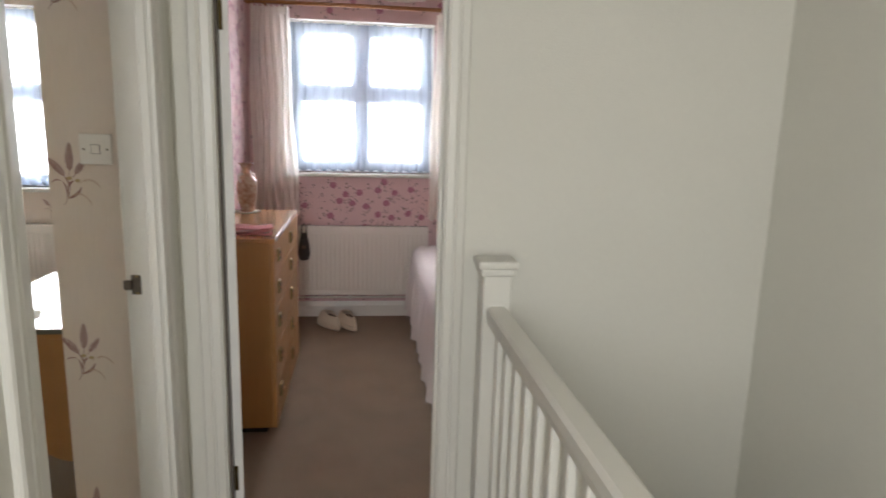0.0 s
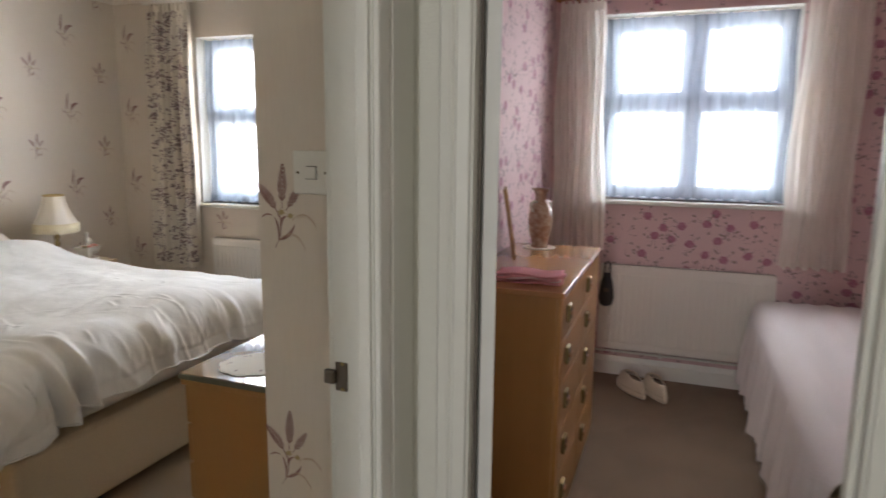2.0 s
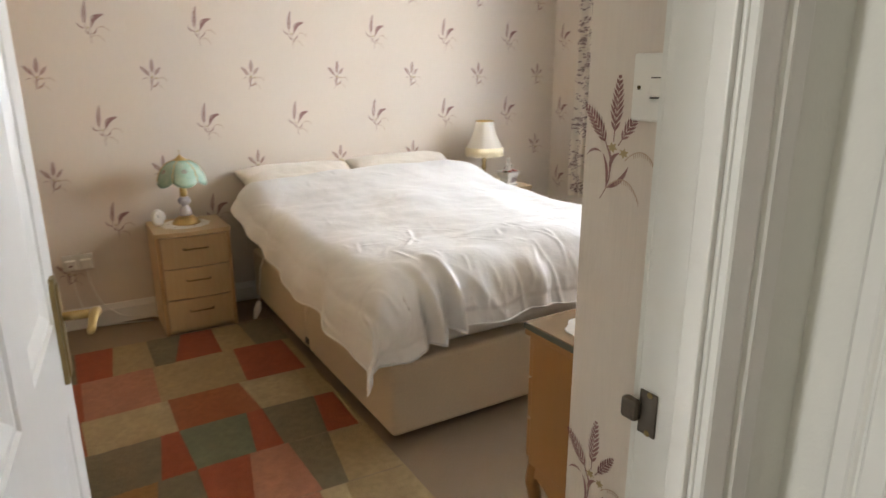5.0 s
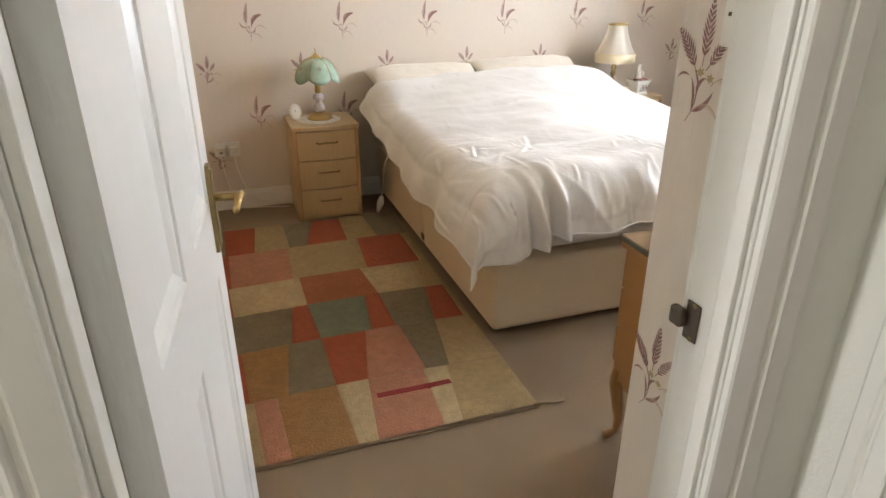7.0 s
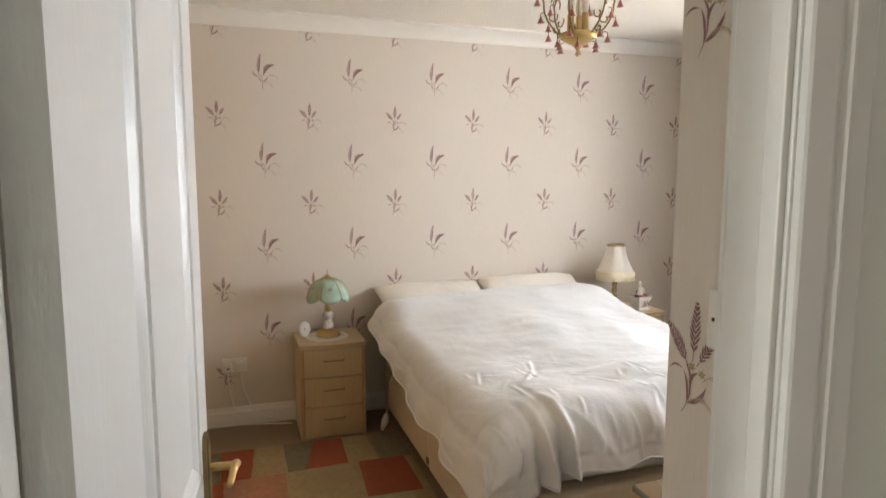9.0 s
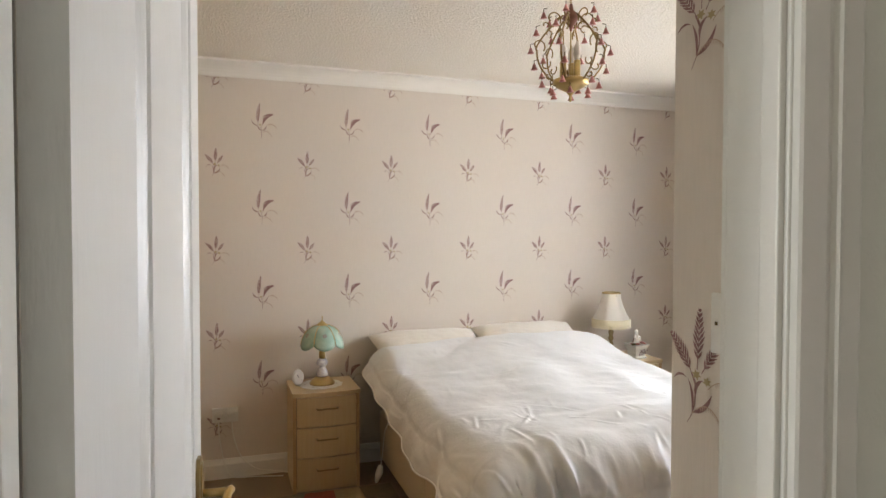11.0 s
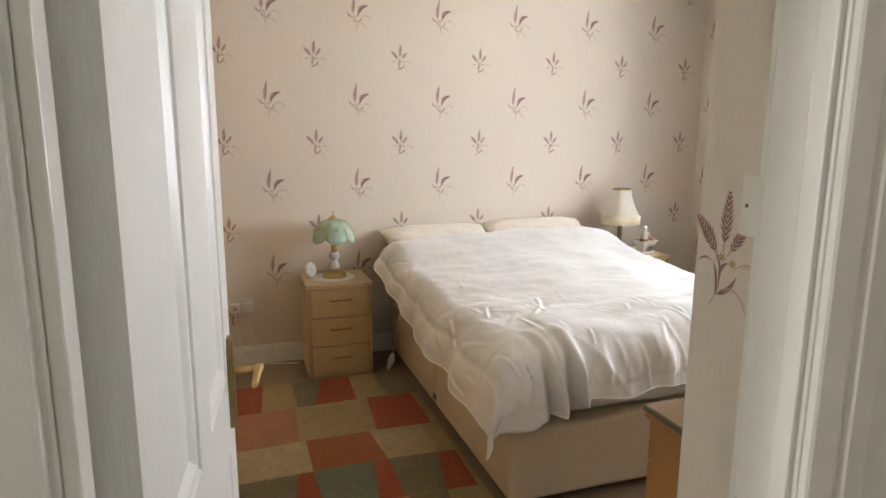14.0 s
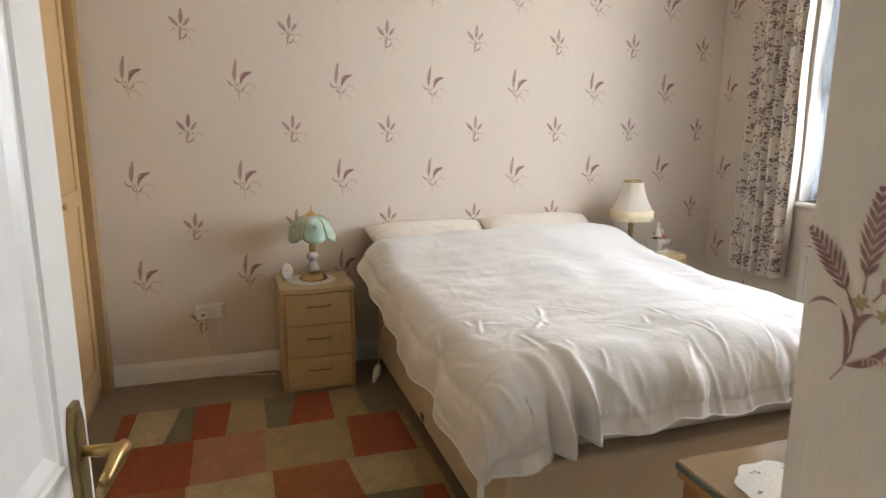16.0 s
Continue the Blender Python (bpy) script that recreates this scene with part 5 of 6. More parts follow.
# fitted wardrobe
wd = thing("fitted_wardrobe", "pale oak fitted wardrobe with panelled doors along the bedroom wall", "wardrobe")
WY = 0.845
part("carcass", box(HEAD_X + 0.002, -0.9, 0.02, WY - 0.022, 0.0, 2.30, 0.001), pale_oak, wd)
# the filler's oak is darker than the doors': its shade is put into the colour
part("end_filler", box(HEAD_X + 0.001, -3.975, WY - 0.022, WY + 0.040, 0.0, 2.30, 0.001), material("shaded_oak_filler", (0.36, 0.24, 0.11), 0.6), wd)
part("plinth", box(-3.97, -0.9, WY - 0.022, WY - 0.012, 0.0, 0.05), oak_edge, wd)
for k in range(6):
    x1 = -3.972 + 0.46 * (k + 1)
    x0 = x1 - 0.456
    d = part("door", box(x0, x1, WY - 0.0215, WY - 0.010, 0.055, 2.29, 0.001), pale_oak, wd)
    st = 0.07
    for a, b, c, e in ((x0, x0 + st, 0.055, 2.29), (x1 - st, x1, 0.055, 2.29), (x0 + st, x1 - st, 0.055, 0.17), (x0 + st, x1 - st, 2.19, 2.29), (x0 + st, x1 - st, 0.99, 1.07)):
        part("door_rail", box(a, b, WY - 0.0098, WY, c, e, 0.003), pale_oak, d)
    part("knob", lathe([(0.006, 0), (0.006, 0.01), (0.014, 0.018), (0.012, 0.026), (0.003, 0.03)], 14), brass, d, smooth=True).matrix_basis = pose(x0 + 0.035 if k % 2 else x1 - 0.035, WY, 1.03, -90)

# rug of uneven patches: rows from the far end towards the door; (starts, ends at the next row's line, colour)
rug = thing("patchwork_rug", "thick pile rug of uneven rust, beige and grey patches", "rug")
RY0, RY1 = 0.985, 2.275
XR = [-3.655, -3.31, -2.93, -2.65, -2.35, -2.02, -1.705]
ROWS = [
    [(0.0, 0.0, "r"), (0.05, 0.04, "c"), (0.20, 0.16, "g"), (0.25, 0.25, "r"), (0.38, 0.36, "b"), (0.50, 0.50, "g"), (0.63, 0.57, "r"), (0.75, 0.74, "b"), (0.86, 0.87, "g")],
    [(0.0, 0.0, "b"), (0.07, 0.03, "r"), (0.26, 0.26, "p"), (0.49, 0.48, "b"), (0.78, 0.76, "r"), (0.97, 0.97, "b")],
    [(0.0, 0.0, "g"), (0.10, 0.12, "o"), (0.25, 0.26, "c"), (0.50, 0.50, "o"), (0.73, 0.75, "c"), (0.93, 0.92, "b")],
    [(0.0, 0.0, "b"), (0.20, 0.22, "g"), (0.45, 0.42, "r"), (0.50, 0.51, "t"), (0.70, 0.67, "r"), (0.75, 0.75, "g"), (0.92, 0.88, "r"), (0.985, 0.98, "b")],
    [(0.0, 0.0, "r"), (0.27, 0.28, "y"), (0.41, 0.38, "g"), (0.51, 0.51, "r"), (0.65, 0.60, "p"), (0.76, 0.77, "g"), (0.88, 0.84, "b")],
    [(0.0, 0.0, "b"), (0.29, 0.30, "p"), (0.35, 0.36, "y"), (0.51, 0.52, "c"), (0.60, 0.57, "p"), (0.76, 0.74, "c"), (0.83, 0.79, "b")],
]
part("backing", box(XR[0] - 0.003, XR[-1] + 0.006, RY0 - 0.004, RY1 + 0.004, 0.001, 0.008, 0.002), carpet_beige, rug, "hessian rug backing")
RNG = random.Random(4)
for i, row in enumerate(ROWS):
    for j, (f0, f1, c) in enumerate(row):
        g0, g1 = (row[j + 1][0], row[j + 1][1]) if j + 1 < len(row) else (1, 1)
        ya, yb, yc, yd = (RY0 + (RY1 - RY0) * f for f in (f0, f1, g0, g1))
        xa, xb = XR[i], XR[i + 1]
        def fn(u, v, ya=ya, yb=yb, yc=yc, yd=yd, xa=xa, xb=xb):
            l, r = ya + (yb - ya) * u, yc + (yd - yc) * u
            e = min(1.0, 10 * min(u, 1 - u, v, 1 - v) + 0.25)
            x = xa + (xb - xa) * u + 0.012 * math.sin(4 * (l + (r - l) * v) + xa) * (0 if (u in (0, 1) and (xa in (XR[0],) and u == 0 or xb == XR[-1] and u == 1)) else 1)
            return Vector((x, l + (r - l) * v, 0.013 + 0.008 * e ** 0.5 + 0.0025 * noise.noise((x * 30, v * 9 + ya * 7, 2))))
        part("patch", sheet(fn, 14, 14), rug_colours[c], rug, {"r": "rust", "o": "terracotta", "p": "salmon pink", "b": "beige", "c": "cream", "g": "grey", "t": "sage green", "y": "ochre"}[c] + " pile patch", smooth=True)
part("stripe", box(-1.93, -1.905, RY0 + 0.78, RY0 + 1.05, 0.018, 0.0225), material("rug_crimson", (0.26, 0.03, 0.03), 0.97, bump=1.0, bump_scale=260), rug, "thin crimson stripe")

part("corner_tassel", tube([(-1.708, 2.262, 0.012), (-1.706, 2.30, 0.014), (-1.698, 2.34, 0.009), (-1.700, 2.375, 0.008)], 0.007, 7, taper=lambda q: 1.0 - 0.45 * q), carpet_beige, rug, "twisted brown corner tassel", smooth=True)

# chandelier
def chandelier(at):
    c = thing("chandelier", "gilt cage chandelier with scrolled arms, china roses and bulbs", "chandelier", at=at)
    part("ceiling_rose", lathe([(0.004, CEIL - at[2]), (0.045, CEIL - at[2] - 0.002), (0.038, CEIL - at[2] - 0.02), (0.010, CEIL - at[2] - 0.034)], 20), brass, c, smooth=True)
    ch = bmesh.new()
    k, z = 0, 0.395
    while z < CEIL - at[2] - 0.03:
        pts = [(0.006 * math.cos(a) * (k % 2 == 0), 0.006 * math.cos(a) * (k % 2), z + 0.009 + 0.011 * math.sin(a)) for a in [i * math.pi / 5 for i in range(11)]]
        tube(pts, 0.0014, 5, bm=ch)
        z += 0.0165
        k += 1
    part("chain", ch, brass, c, kind="stuff")
    part("upper_body", lathe([(0.006, 0.395), (0.010, 0.37), (0.030, 0.352), (0.034, 0.335), (0.018, 0.315), (0.007, 0.30), (0.004, 0.285)], 20), material("pink_gilt_china", (0.30, 0.13, 0.08), 0.35, vary=0.5, scale=60), c, "pink china and gilt crown", smooth=True)
    part("centre_rod", tube([(0, 0, 0.06), (0, 0, 0.30)], 0.003, 8), brass, c)
    part("lower_dish", lathe([(0.004, 0.0), (0.006, 0.012), (0.004, 0.022), (0.018, 0.040), (0.055, 0.058), (0.072, 0.072), (0.074, 0.086), (0.066, 0.090), (0.060, 0.080)], 28), brass, c, "brass bowl with a drop finial", smooth=True)
    for i in range(3):
        a = 2.094 * i + 0.4
        x, y = 0.032 * math.cos(a), 0.032 * math.sin(a)
        cs = part("candle_sleeve", lathe([(0.016, 0.085), (0.014, 0.09), (0.0135, 0.16), (0.011, 0.163)], 14, centre=(x, y, 0)), brass, c, smooth=True)
        part("bulb", lathe([(0.010, 0.163), (0.015, 0.185), (0.012, 0.215), (0.003, 0.238)], 12, centre=(x, y, 0)), bulb_glass, cs, smooth=True)
    n = 6
    for i in range(n):
        a = 2 * math.pi * i / n + 0.25
        def P(r, z, da=0.0):
            return Vector((r * math.cos(a + da), r * math.sin(a + da), z))
        main = []
        for k in range(29):
            t = k / 28
            r = 0.028 + 0.125 * math.sin(math.pi * min(1, t * 0.98)) ** 0.8 * (0.55 + 0.45 * (1 - t))
            z = 0.075 + 0.275 * t
            main.append(P(0.06 + (r - 0.028) * 0.80 if t < 0.5 else 0.025 + (r - 0.028) * 0.86 + 0.035 * (1 - t) * 2, z))
        arm = part("arm", tube(main, 0.0038, 6), gilt, c, "scrolled gilt bronze arm", smooth=True)
        def curl(r0, z0, size, turn, flip, da=0.0):
            out = []
            for k in range(20):
                t = k / 19
                q = turn + flip * 4.6 * t
                s = size * (1 - 0.72 * t)
                out.append(P(r0 + s * math.cos(q), z0 + s * math.sin(q), da))
            return out
        for r0, z0, size, turn, flip, da in ((0.135, 0.225, 0.032, -2.4, -1, 0), (0.075, 0.335, 0.036, -2.6, -1, 0), (0.105, 0.150, 0.024, 2.6, 1, 0), (0.055, 0.29, 0.022, 0.5, 1, 0), (0.112, 0.30, 0.020, -2.0, -1, 0.2), (0.095, 0.10, 0.018, 3.0, 1, 0.15)):
            part("scroll", tube(curl(r0, z0, size, turn, flip, da), 0.0029, 5), gilt, arm, smooth=True)
        for r, z, da in ((0.165, 0.205, 0), (0.155, 0.135, 0.12), (0.115, 0.345, 0.1), (0.140, 0.285, -0.15), (0.118, 0.070, 0), (0.080, 0.035, 0.25)):
            ctr = P(r, z, da)
            fl = lathe([(0.002, 0.012), (0.005, 0.006), (0.009, -0.006), (0.013, -0.012), (0.010, -0.014)], 10, centre=ctr, wobble=0.22, lobes=5)
            part("china_rose", fl, rose_china, c, "small hanging pink china rose", smooth=True)
            part("rose_stalk", tube([ctr + Vector((0, 0, 0.010)), ctr + Vector((0, 0, 0.024)), P(r - 0.014, z + 0.028, da)], 0.0016, 5), dark_bronze, c)
    return c


chandelier((-2.45, 2.73, 1.985))

# ---- pink room ----
chest = thing("chest_of_drawers", "tall beech chest of drawers with square brass-edged pulls", "chest of drawers")
CX0, CX1, CY0, CY1, CT = -0.885, -0.482, 2.975, 3.97, 0.915
part("carcass", box(CX0, CX1 - 0.018, CY0, CY1, 0.03, CT - 0.02, 0.002), beech, chest)
part("plinth", box(CX0 + 0.02, CX1 - 0.05, CY0 + 0.02, CY1 - 0.02, 0, 0.03), dark_gap, chest)
part("top", box(CX0 - 0.002, CX1 + 0.006, CY0 - 0.008, CY1 + 0.008, CT - 0.02, CT, 0.003), beech_top, chest, "polished beech top")
part("edge_strip", box(CX1 - 0.0175, CX1 - 0.001, CY0, CY0 + 0.016, 0.03, CT - 0.021, 0.001), beech, chest)
hs = [0.035, 0.245, 0.415, 0.585, 0.745]
for k, z0 in enumerate(hs):
    z1 = (hs[k + 1] if k < 4 else CT - 0.022) - 0.006
    for y0, y1 in ((CY0 + 0.018, (CY0 + CY1) / 2 - 0.002), ((CY0 + CY1) / 2 + 0.002, CY1 - 0.002)):
        d = part("drawer", box(CX1 - 0.0175, CX1, y0, y1, z0, z1, 0.002), beech, chest)
        yc, zc = (y0 + 0.10 if y0 < 3.3 else y0 + 0.10), z1 - 0.065
        h = part("handle", box(CX1, CX1 + 0.012, yc - 0.026, yc + 0.026, zc - 0.030, zc + 0.030, 0.003), antique, d, "square brass pull")
        # flat dark plate on the pull, its hollow's shade done as colour
        part("recess", box(CX1 + 0.0122, CX1 + 0.0128, yc - 0.018, yc + 0.018, zc - 0.021, zc + 0.021), dark_gap, h)
        part("pull_bar", box(CX1 + 0.013, CX1 + 0.019, yc - 0.020, yc + 0.020, zc - 0.004, zc + 0.006, 0.002), pine, h)

vd = doily((-0.745, 3.86, CT), 0.075, "small white lace doily under the painted vase")
vase = thing("vase", "tall painted brown and cream vase with flared neck on the chest", "vase", at=(-0.745, 3.86, CT + 0.003))
part("body", lathe([(0.038, 0.0), (0.040, 0.008), (0.036, 0.02), (0.050, 0.07), (0.056, 0.13), (0.050, 0.175), (0.030, 0.205), (0.026, 0.225), (0.030, 0.255), (0.046, 0.272), (0.040, 0.272), (0.024, 0.25)], 28), vase_glaze, vase, smooth=True)
for a in (60, -120):
    part("handle", tube([(0.045, 0, 0.165), (0.066, 0, 0.185), (0.066, 0, 0.205), (0.046, 0, 0.215), (0.028, 0, 0.210)], 0.006, 8), white_china, vase, "white moulded ring handle", smooth=True).matrix_basis = pose(0, 0, 0, 0, 0, a)
pf = thing("picture_frame", "wooden standing picture frame leaning by the wall on the chest", "picture frame", at=(-0.80, 3.60, CT))
fb = box(-0.007, 0.007, -0.11, 0.11, 0, 0.022, 0.003)
for q in ((-0.11, 0.11, 0.272, 0.294), (-0.11, -0.088, 0.022, 0.272), (0.088, 0.11, 0.022, 0.272)):
    box(-0.007, 0.007, q[0], q[1], q[2], q[3], 0.003, bm=fb)
fo = part("frame", fb, beech, pf)
fo.matrix_basis = pose(0, 0, 0, 0, -9, 14)
part("backing_board", box(-0.004, 0.000, -0.088, 0.088, 0.022, 0.272), dark_bronze, fo)
part("picture", box(0.0005, 0.0015, -0.088, 0.088, 0.022, 0.272), lace, fo, "pale picture behind glass")
tw = thing("folded_towel", "folded pink and white striped towel on top of the chest", "towel", at=(-0.625, 3.125, CT))
for k in range(4):
    def fold(u, v, k=k):
        x, y = -0.115 + 0.23 * v, -0.06 + 0.12 * u
        return Vector((x + 0.004 * math.sin(k * 2 + u * 5), y + 0.003 * math.cos(k + v * 7), 0.006 + 0.0085 * k + 0.0035 * math.sin(x * 40 + k) + 0.003 * noise.noise((x * 20, y * 20, k))))
    part("fold", sheet(fold, 10, 16, thick=0.007), (towel_pink, towel_white, towel_pink, towel_pink)[k], tw, smooth=True)
    
pbed = thing("single_bed", "single divan bed in the pink room", "bed")
QX, QY0, QY1 = 0.40, 2.82, 4.74
part("divan_base", box(QX, 1.27, QY0, QY1, 0.04, 0.33, 0.02, 3), divan_cloth, pbed)
part("mattress", box(QX - 0.005, 1.27, QY0 - 0.005, QY1, 0.332, 0.50, 0.03, 3), cotton, pbed)
spread = thing("bedspread", "white candlewick bedspread with a fringed edge hanging over the single bed", "bedspread")


def spread_point(u, v):
    b = v * 1.45
    y = QY0 - 0.08 + u * (QY1 - QY0 + 0.07)
    r, e = 0.09, 0.93
    d = b - e
    fold = 0.0
    if d <= 0:
        x, z = 1.28 - b, 0.565 + 0.012 * noise.noise((b * 3, y * 3, 2)) + 0.004 * math.sin(b * 60)
    else:
        q = min(d / r, math.pi / 2)
        rest = max(0, d - r * math.pi / 2)
        x, z = 1.28 - e - r * math.sin(q) - 0.05 * rest, 0.565 - r * (1 - math.cos(q)) - rest
        fold = min(1, rest * 4)
        x += 0.020 * fold * (math.sin(y * 26 + math.sin(y * 7)) + 0.5 * math.sin(y * 57))
        z += 0.012 * fold * math.sin(y * 9)
    return Vector((x, y, max(z, 0.035)))


part("cloth", sheet(spread_point, 150, 60), candlewick, spread, smooth=True)
fr = bmesh.new()
for i in range(260):
    p = spread_point(i / 259, 0.992)
    q = RNG.uniform(-0.004, 0.004)
    fr.faces.new([fr.verts.new(w) for w in (p + Vector((0, -0.003, 0.004)), p + Vector((0, 0.003, 0.004)), p + Vector((q, 0.002 + q, -0.028)), p + Vector((q, -0.002 + q, -0.028)))])
part("fringe", fr, candlewick, spread, kind="stuff")
foot = bmesh.new()
sheet(lambda u, v: Vector((0.36 + 0.92 * u, QY0 - 0.085 - 0.012 * math.sin(u * 30) * v, 0.56 - 0.50 * v)), 60, 12, bm=foot)
part("foot_drop", foot, candlewick, spread, smooth=True)


def slipper(parent, dx, dy, rz):
    sole = bmesh.new()
    def ring(scale, z):
        return [(scale * (0.036 + 0.010 * math.sin(q)) * math.cos(q), scale * 0.115 * math.sin(q) , z) for q in [i * 6.283 / 24 for i in range(24)]]
    layers = [ring(0.96, 0), ring(1.02, 0.008), ring(1.0, 0.022)]
    vs = [[sole.verts.new(p) for p in l] for l in layers]
    for a, b in zip(vs, vs[1:]):
        for i in range(24):
            sole.faces.new((a[i], a[(i + 1) % 24], b[(i + 1) % 24], b[i]))
    sole.faces.new(vs[0][::-1]), sole.faces.new(vs[-1])
    M = pose(dx, dy, 0, 0, 0, rz)
    s = part("slipper", sole, fleece, parent, smooth=True)
    s.matrix_basis = M
    def upper(u, v):
        q = u * 6.283
        rad = 1.0 - 0.42 * v
        cy = 0.015 * v
        h = 0.02 + 0.045 * math.sin(v * 1.5) * (1.15 if math.sin(q) > 0 else 0.95)
        return Vector((rad * (0.038 + 0.008 * math.sin(q)) * math.cos(q), rad * 0.116 * math.sin(q) - cy, h))
    part("upper", sheet(upper, 28, 8, thick=0.006), fleece, s, smooth=True)
    # solid dark brown plug that fills the slipper's opening
    part("lining", lathe([(0.026, 0.030), (0.027, 0.056)], 20), slipper_hole, s, "dark slipper opening", smooth=True).matrix_basis = Matrix.Translation((0, -0.015, 0)) @ Matrix.Diagonal((0.85, 1.9, 1, 1))
    return s


sl = thing("pair_of_slippers", "pair of cream fleece slippers on the carpet by the radiator", "slippers", at=(-0.27, 4.58, 0.004))
slipper(sl, -0.062, 0.0, 34)
slipper(sl, 0.066, -0.01, 26)
for q in sl.children:
    q.matrix_basis = q.matrix_basis @ Matrix.Diagonal((1.3, 1.2, 1.5, 1))
bag = thing("hanging_purse", "small black leather pouch hanging from the radiator end", "bag", at=(-0.515, PWIN_Y - 0.115, 0.55))
part("pouch", lathe([(0.012, -0.10), (0.030, -0.09), (0.040, -0.05), (0.036, 0.0), (0.028, 0.05), (0.020, 0.08), (0.022, 0.10)], 16), black_leather, bag, smooth=True)
bag.children[0].matrix_basis = Matrix.Diagonal((1.1, 0.5, 1, 1))
part("strap", tube([(-0.018, 0, 0.09), (-0.014, 0.01, 0.15), (0.0, 0.02, 0.165), (0.014, 0.01, 0.15), (0.018, 0, 0.09)], 0.005, 6), black_leather, bag)
part("buckle", box(-0.014, 0.014, -0.024, -0.018, -0.01, 0.012, 0.002), steel, bag)
pend = thing("pendant_light", "white frilled glass pendant shade hanging from the pink room ceiling", "ceiling light", at=(0.09, 3.55, 0))
part("shade", lathe([(0.02, 2.17), (0.05, 2.15), (0.09, 2.10), (0.13, 2.065), (0.15, 2.055)], 60, wobble=0.05, lobes=10, caps=False), bulb_glass, pend, smooth=True)
part("cable", tube([(0, 0, 2.17), (0, 0, CEIL - 0.02)], 0.003, 6), white_plastic, pend)
part("ceiling_rose", lathe([(0.04, CEIL), (0.038, CEIL - 0.012), (0.012, CEIL - 0.028)], 20), white_plastic, pend, smooth=True)

# ---- landing balustrade ----
bal = thing("balustrade", "white painted banister with square newel post and plain spindles", "banister")
NX, NY = 0.297, 1.985
nb = part("newel_post", box(NX - 0.043, NX + 0.043, NY - 0.043, NY + 0.043, 0, 0.995, 0.005), gloss_white, bal, "square white newel post")
part("cap", box(NX - 0.060, NX + 0.060, NY - 0.054, NY + 0.054, 1.01, 1.035, 0.009, 3, bm=box(NX - 0.052, NX + 0.052, NY - 0.052, NY + 0.052, 0.99, 1.013, 0.007, 3)), gloss_white, nb)
RZ = 0.90
pr = [(NX - 0.028, RZ - 0.05), (NX + 0.028, RZ - 0.05), (NX + 0.032, RZ - 0.03), (NX + 0.030, RZ - 0.008), (NX + 0.020, RZ), (NX - 0.020, RZ), (NX - 0.030, RZ - 0.008), (NX - 0.032, RZ - 0.03)]
part("handrail", extrude_profile(pr, -1.6, NY - 0.043, "y"), gloss_white, bal, "white moulded handrail")
part("base_rail", box(NX - 0.03, NX + 0.03, -1.6, NY - 0.043, 0.02, 0.05, 0.004), gloss_white, bal)
y = NY - 0.043 - 0.085
while y > -1.55:
    part("spindle", box(NX - 0.016, NX + 0.016, y - 0.016, y + 0.016, 0.05, RZ - 0.049, 0.003, 1), gloss_white, bal)
    y -= 0.105

# ---- garden and houses seen through the nets ----
structure("ground", box(-60, 60, PWIN_Y + 0.6, 90, -2.9, -2.8), grass)


def house(x, y, w, d, h):
    hs_ = thing("house", "pale brick house with tiled roof beyond the garden", "house", "houses beyond the garden", at=(x, y, -2.8))
    part("wall", box(0, w, 0, d, 0, h, 0.0), brick_far, hs_)
    part("roof", extrude_profile([(-0.4, h), (d + 0.4, h), (d / 2, h + 2.6)], -0.4, w + 0.4, "x"), tile_far, hs_)
    for k in range(3):
        for z in (1.0, 3.5):
            wd_ = part("window", box(0.8 + k * w / 3, 2.0 + k * w / 3, -0.06, 0.04, z, z + 1.2, 0.02), frame_white, hs_)
            part("pane", box(0.9 + k * w / 3, 1.9 + k * w / 3, -0.08, -0.06, z + 0.1, z + 1.1), table_glass, wd_)


house(-4, 24, 8, 7, 5.0)
house(6, 26, 8, 7, 5.0)
house(-16, 25, 8, 7, 5.0)


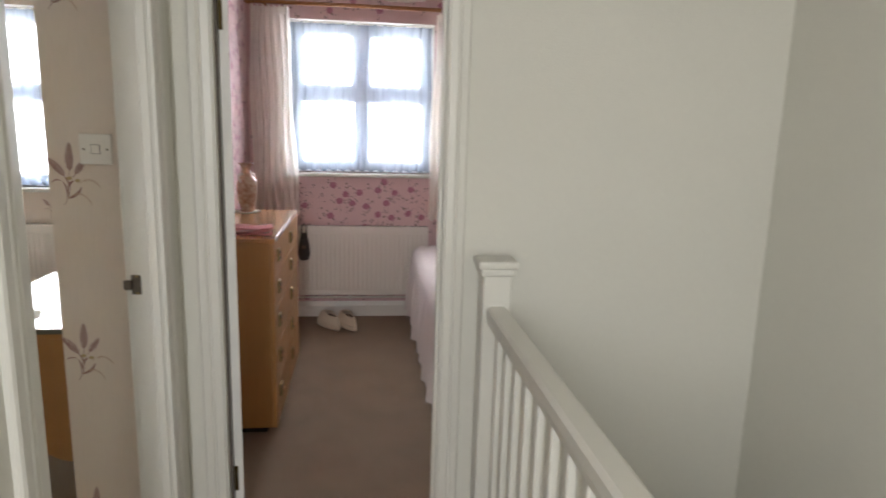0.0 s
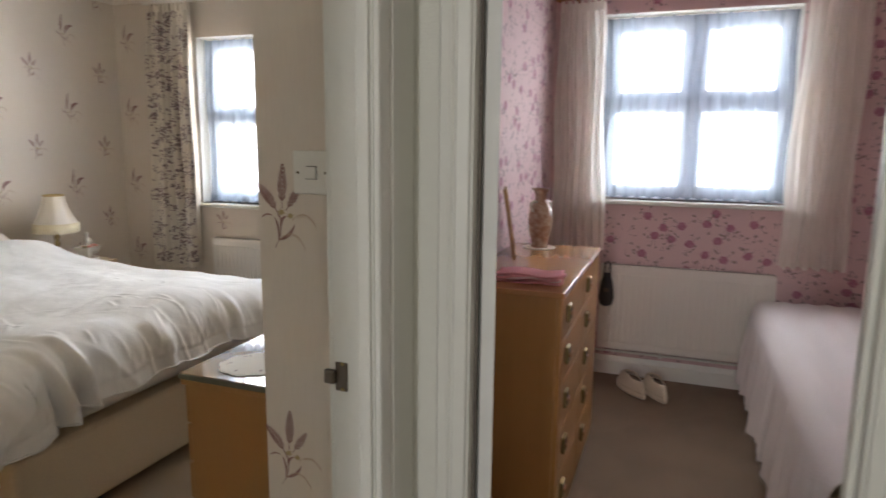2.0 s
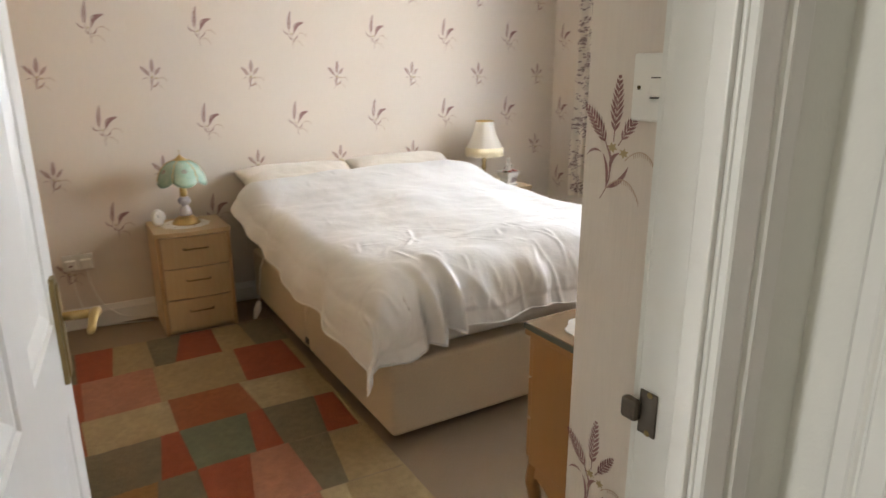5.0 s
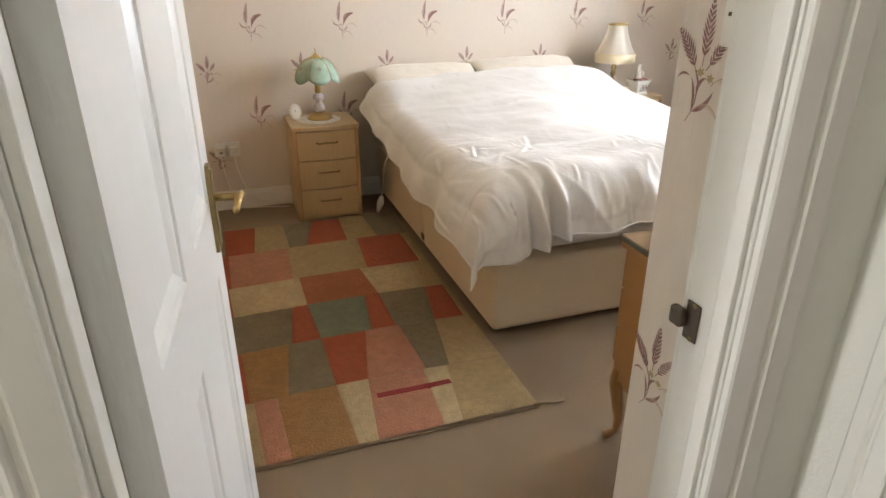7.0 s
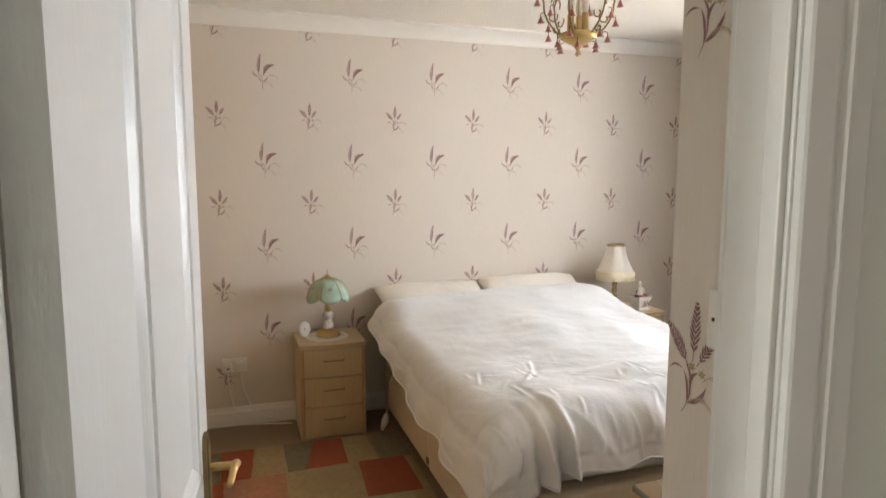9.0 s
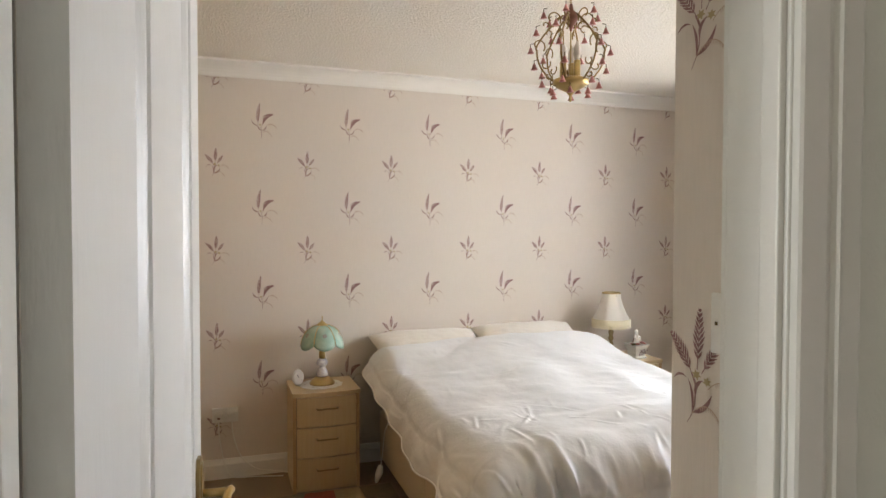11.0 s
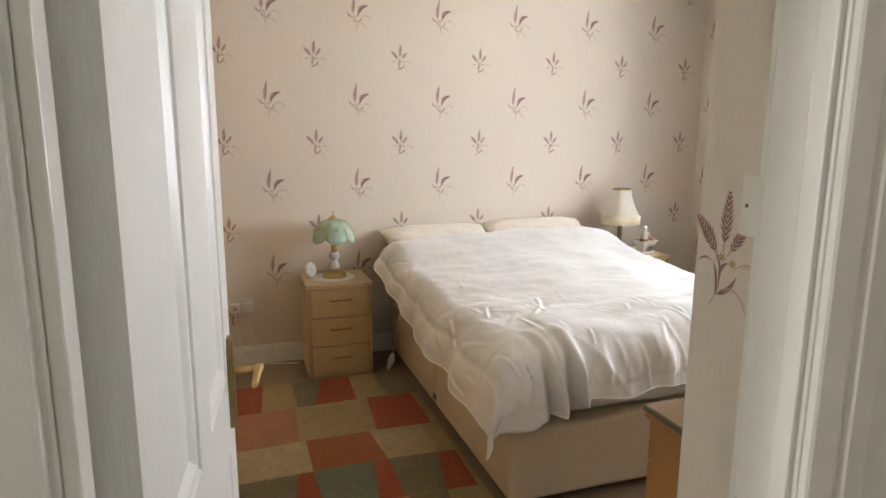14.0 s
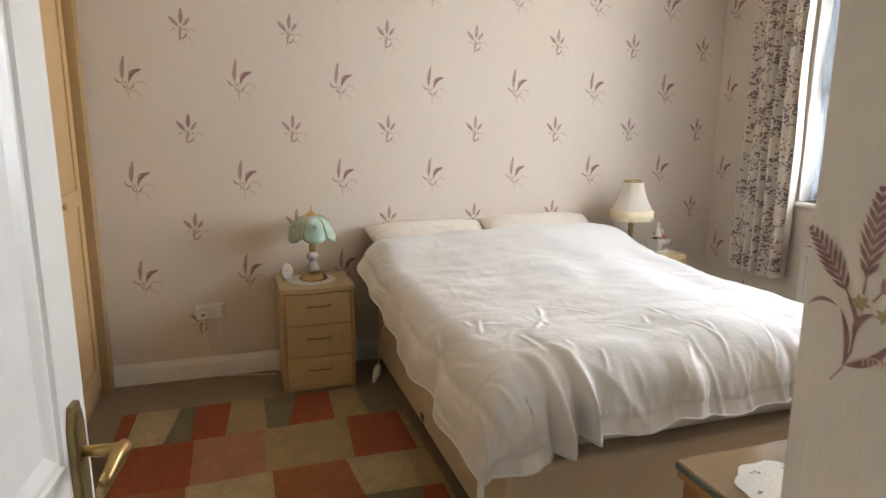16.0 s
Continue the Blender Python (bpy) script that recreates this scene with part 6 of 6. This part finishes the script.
def tree(x, y, h, seed):
    rnd = random.Random(seed)
    t = thing("tree", "leafy garden tree with an uneven crown behind the house", "tree", "garden trees", at=(x, y, -2.8))
    tr = tube([(0, 0, 0), (0.06, 0.03, h * 0.3), (-0.05, 0.05, h * 0.6), (0.02, 0, h * 0.85)], 0.14, 8, taper=lambda q: 1 - 0.8 * q)
    for k in range(9):
        a, z = rnd.uniform(0, 6.28), h * rnd.uniform(0.35, 0.75)
        tube([(0, 0, z), (0.5 * math.cos(a), 0.5 * math.sin(a), z + 0.4), (1.1 * math.cos(a), 1.1 * math.sin(a), z + 0.7)], 0.045, 6, bm=tr, taper=lambda q: 1 - 0.8 * q)
    part("trunk", tr, bark, t)
    cl = [(rnd.gauss(0, h * 0.16), rnd.gauss(0, h * 0.16), h * rnd.uniform(0.42, 0.98), rnd.uniform(0.35, 0.8)) for _ in range(26)]
    vs, fs = [], []
    for k in range(5200):
        cx, cy, cz, r = cl[rnd.randrange(26)]
        d = Vector((rnd.gauss(0, 1), rnd.gauss(0, 1), rnd.gauss(0, 1))).normalized() * r * rnd.uniform(0.5, 1.05)
        c = Vector((cx, cy, cz)) + d
        e1 = Vector((rnd.gauss(0, 1), rnd.gauss(0, 1), rnd.gauss(0, 1))).normalized() * 0.06
        e2 = e1.orthogonal().normalized() * 0.035
        i = len(vs)
        vs += [c - e1, c + e2, c + e1, c - e2]
        fs.append((i, i + 1, i + 2, i + 3))
    me = bpy.data.meshes.new("crown")
    me.from_pydata([tuple(v) for v in vs], [], fs)
    me.materials.append(leaf_green)
    cr = tagged(new("crown", me), kind="stuff")
    cr.parent = t


tree(-3.9, 9.5, 6.6, 1)
tree(-6.3, 11, 7.2, 2)
tree(-1.2, 13, 6.0, 3)
tree(2.0, 14, 6.4, 4)

pic = thing("picture_frame", "small dark framed picture on the landing wall by the door", "picture")
part("frame", box(DW1 + 0.001, DW1 + 0.018, 0.80, 1.092, 1.47, 1.80, 0.003), dark_gap, pic)
part("picture", box(DW1 + 0.0185, DW1 + 0.020, 0.86, 1.03, 1.53, 1.74), white_china, pic)
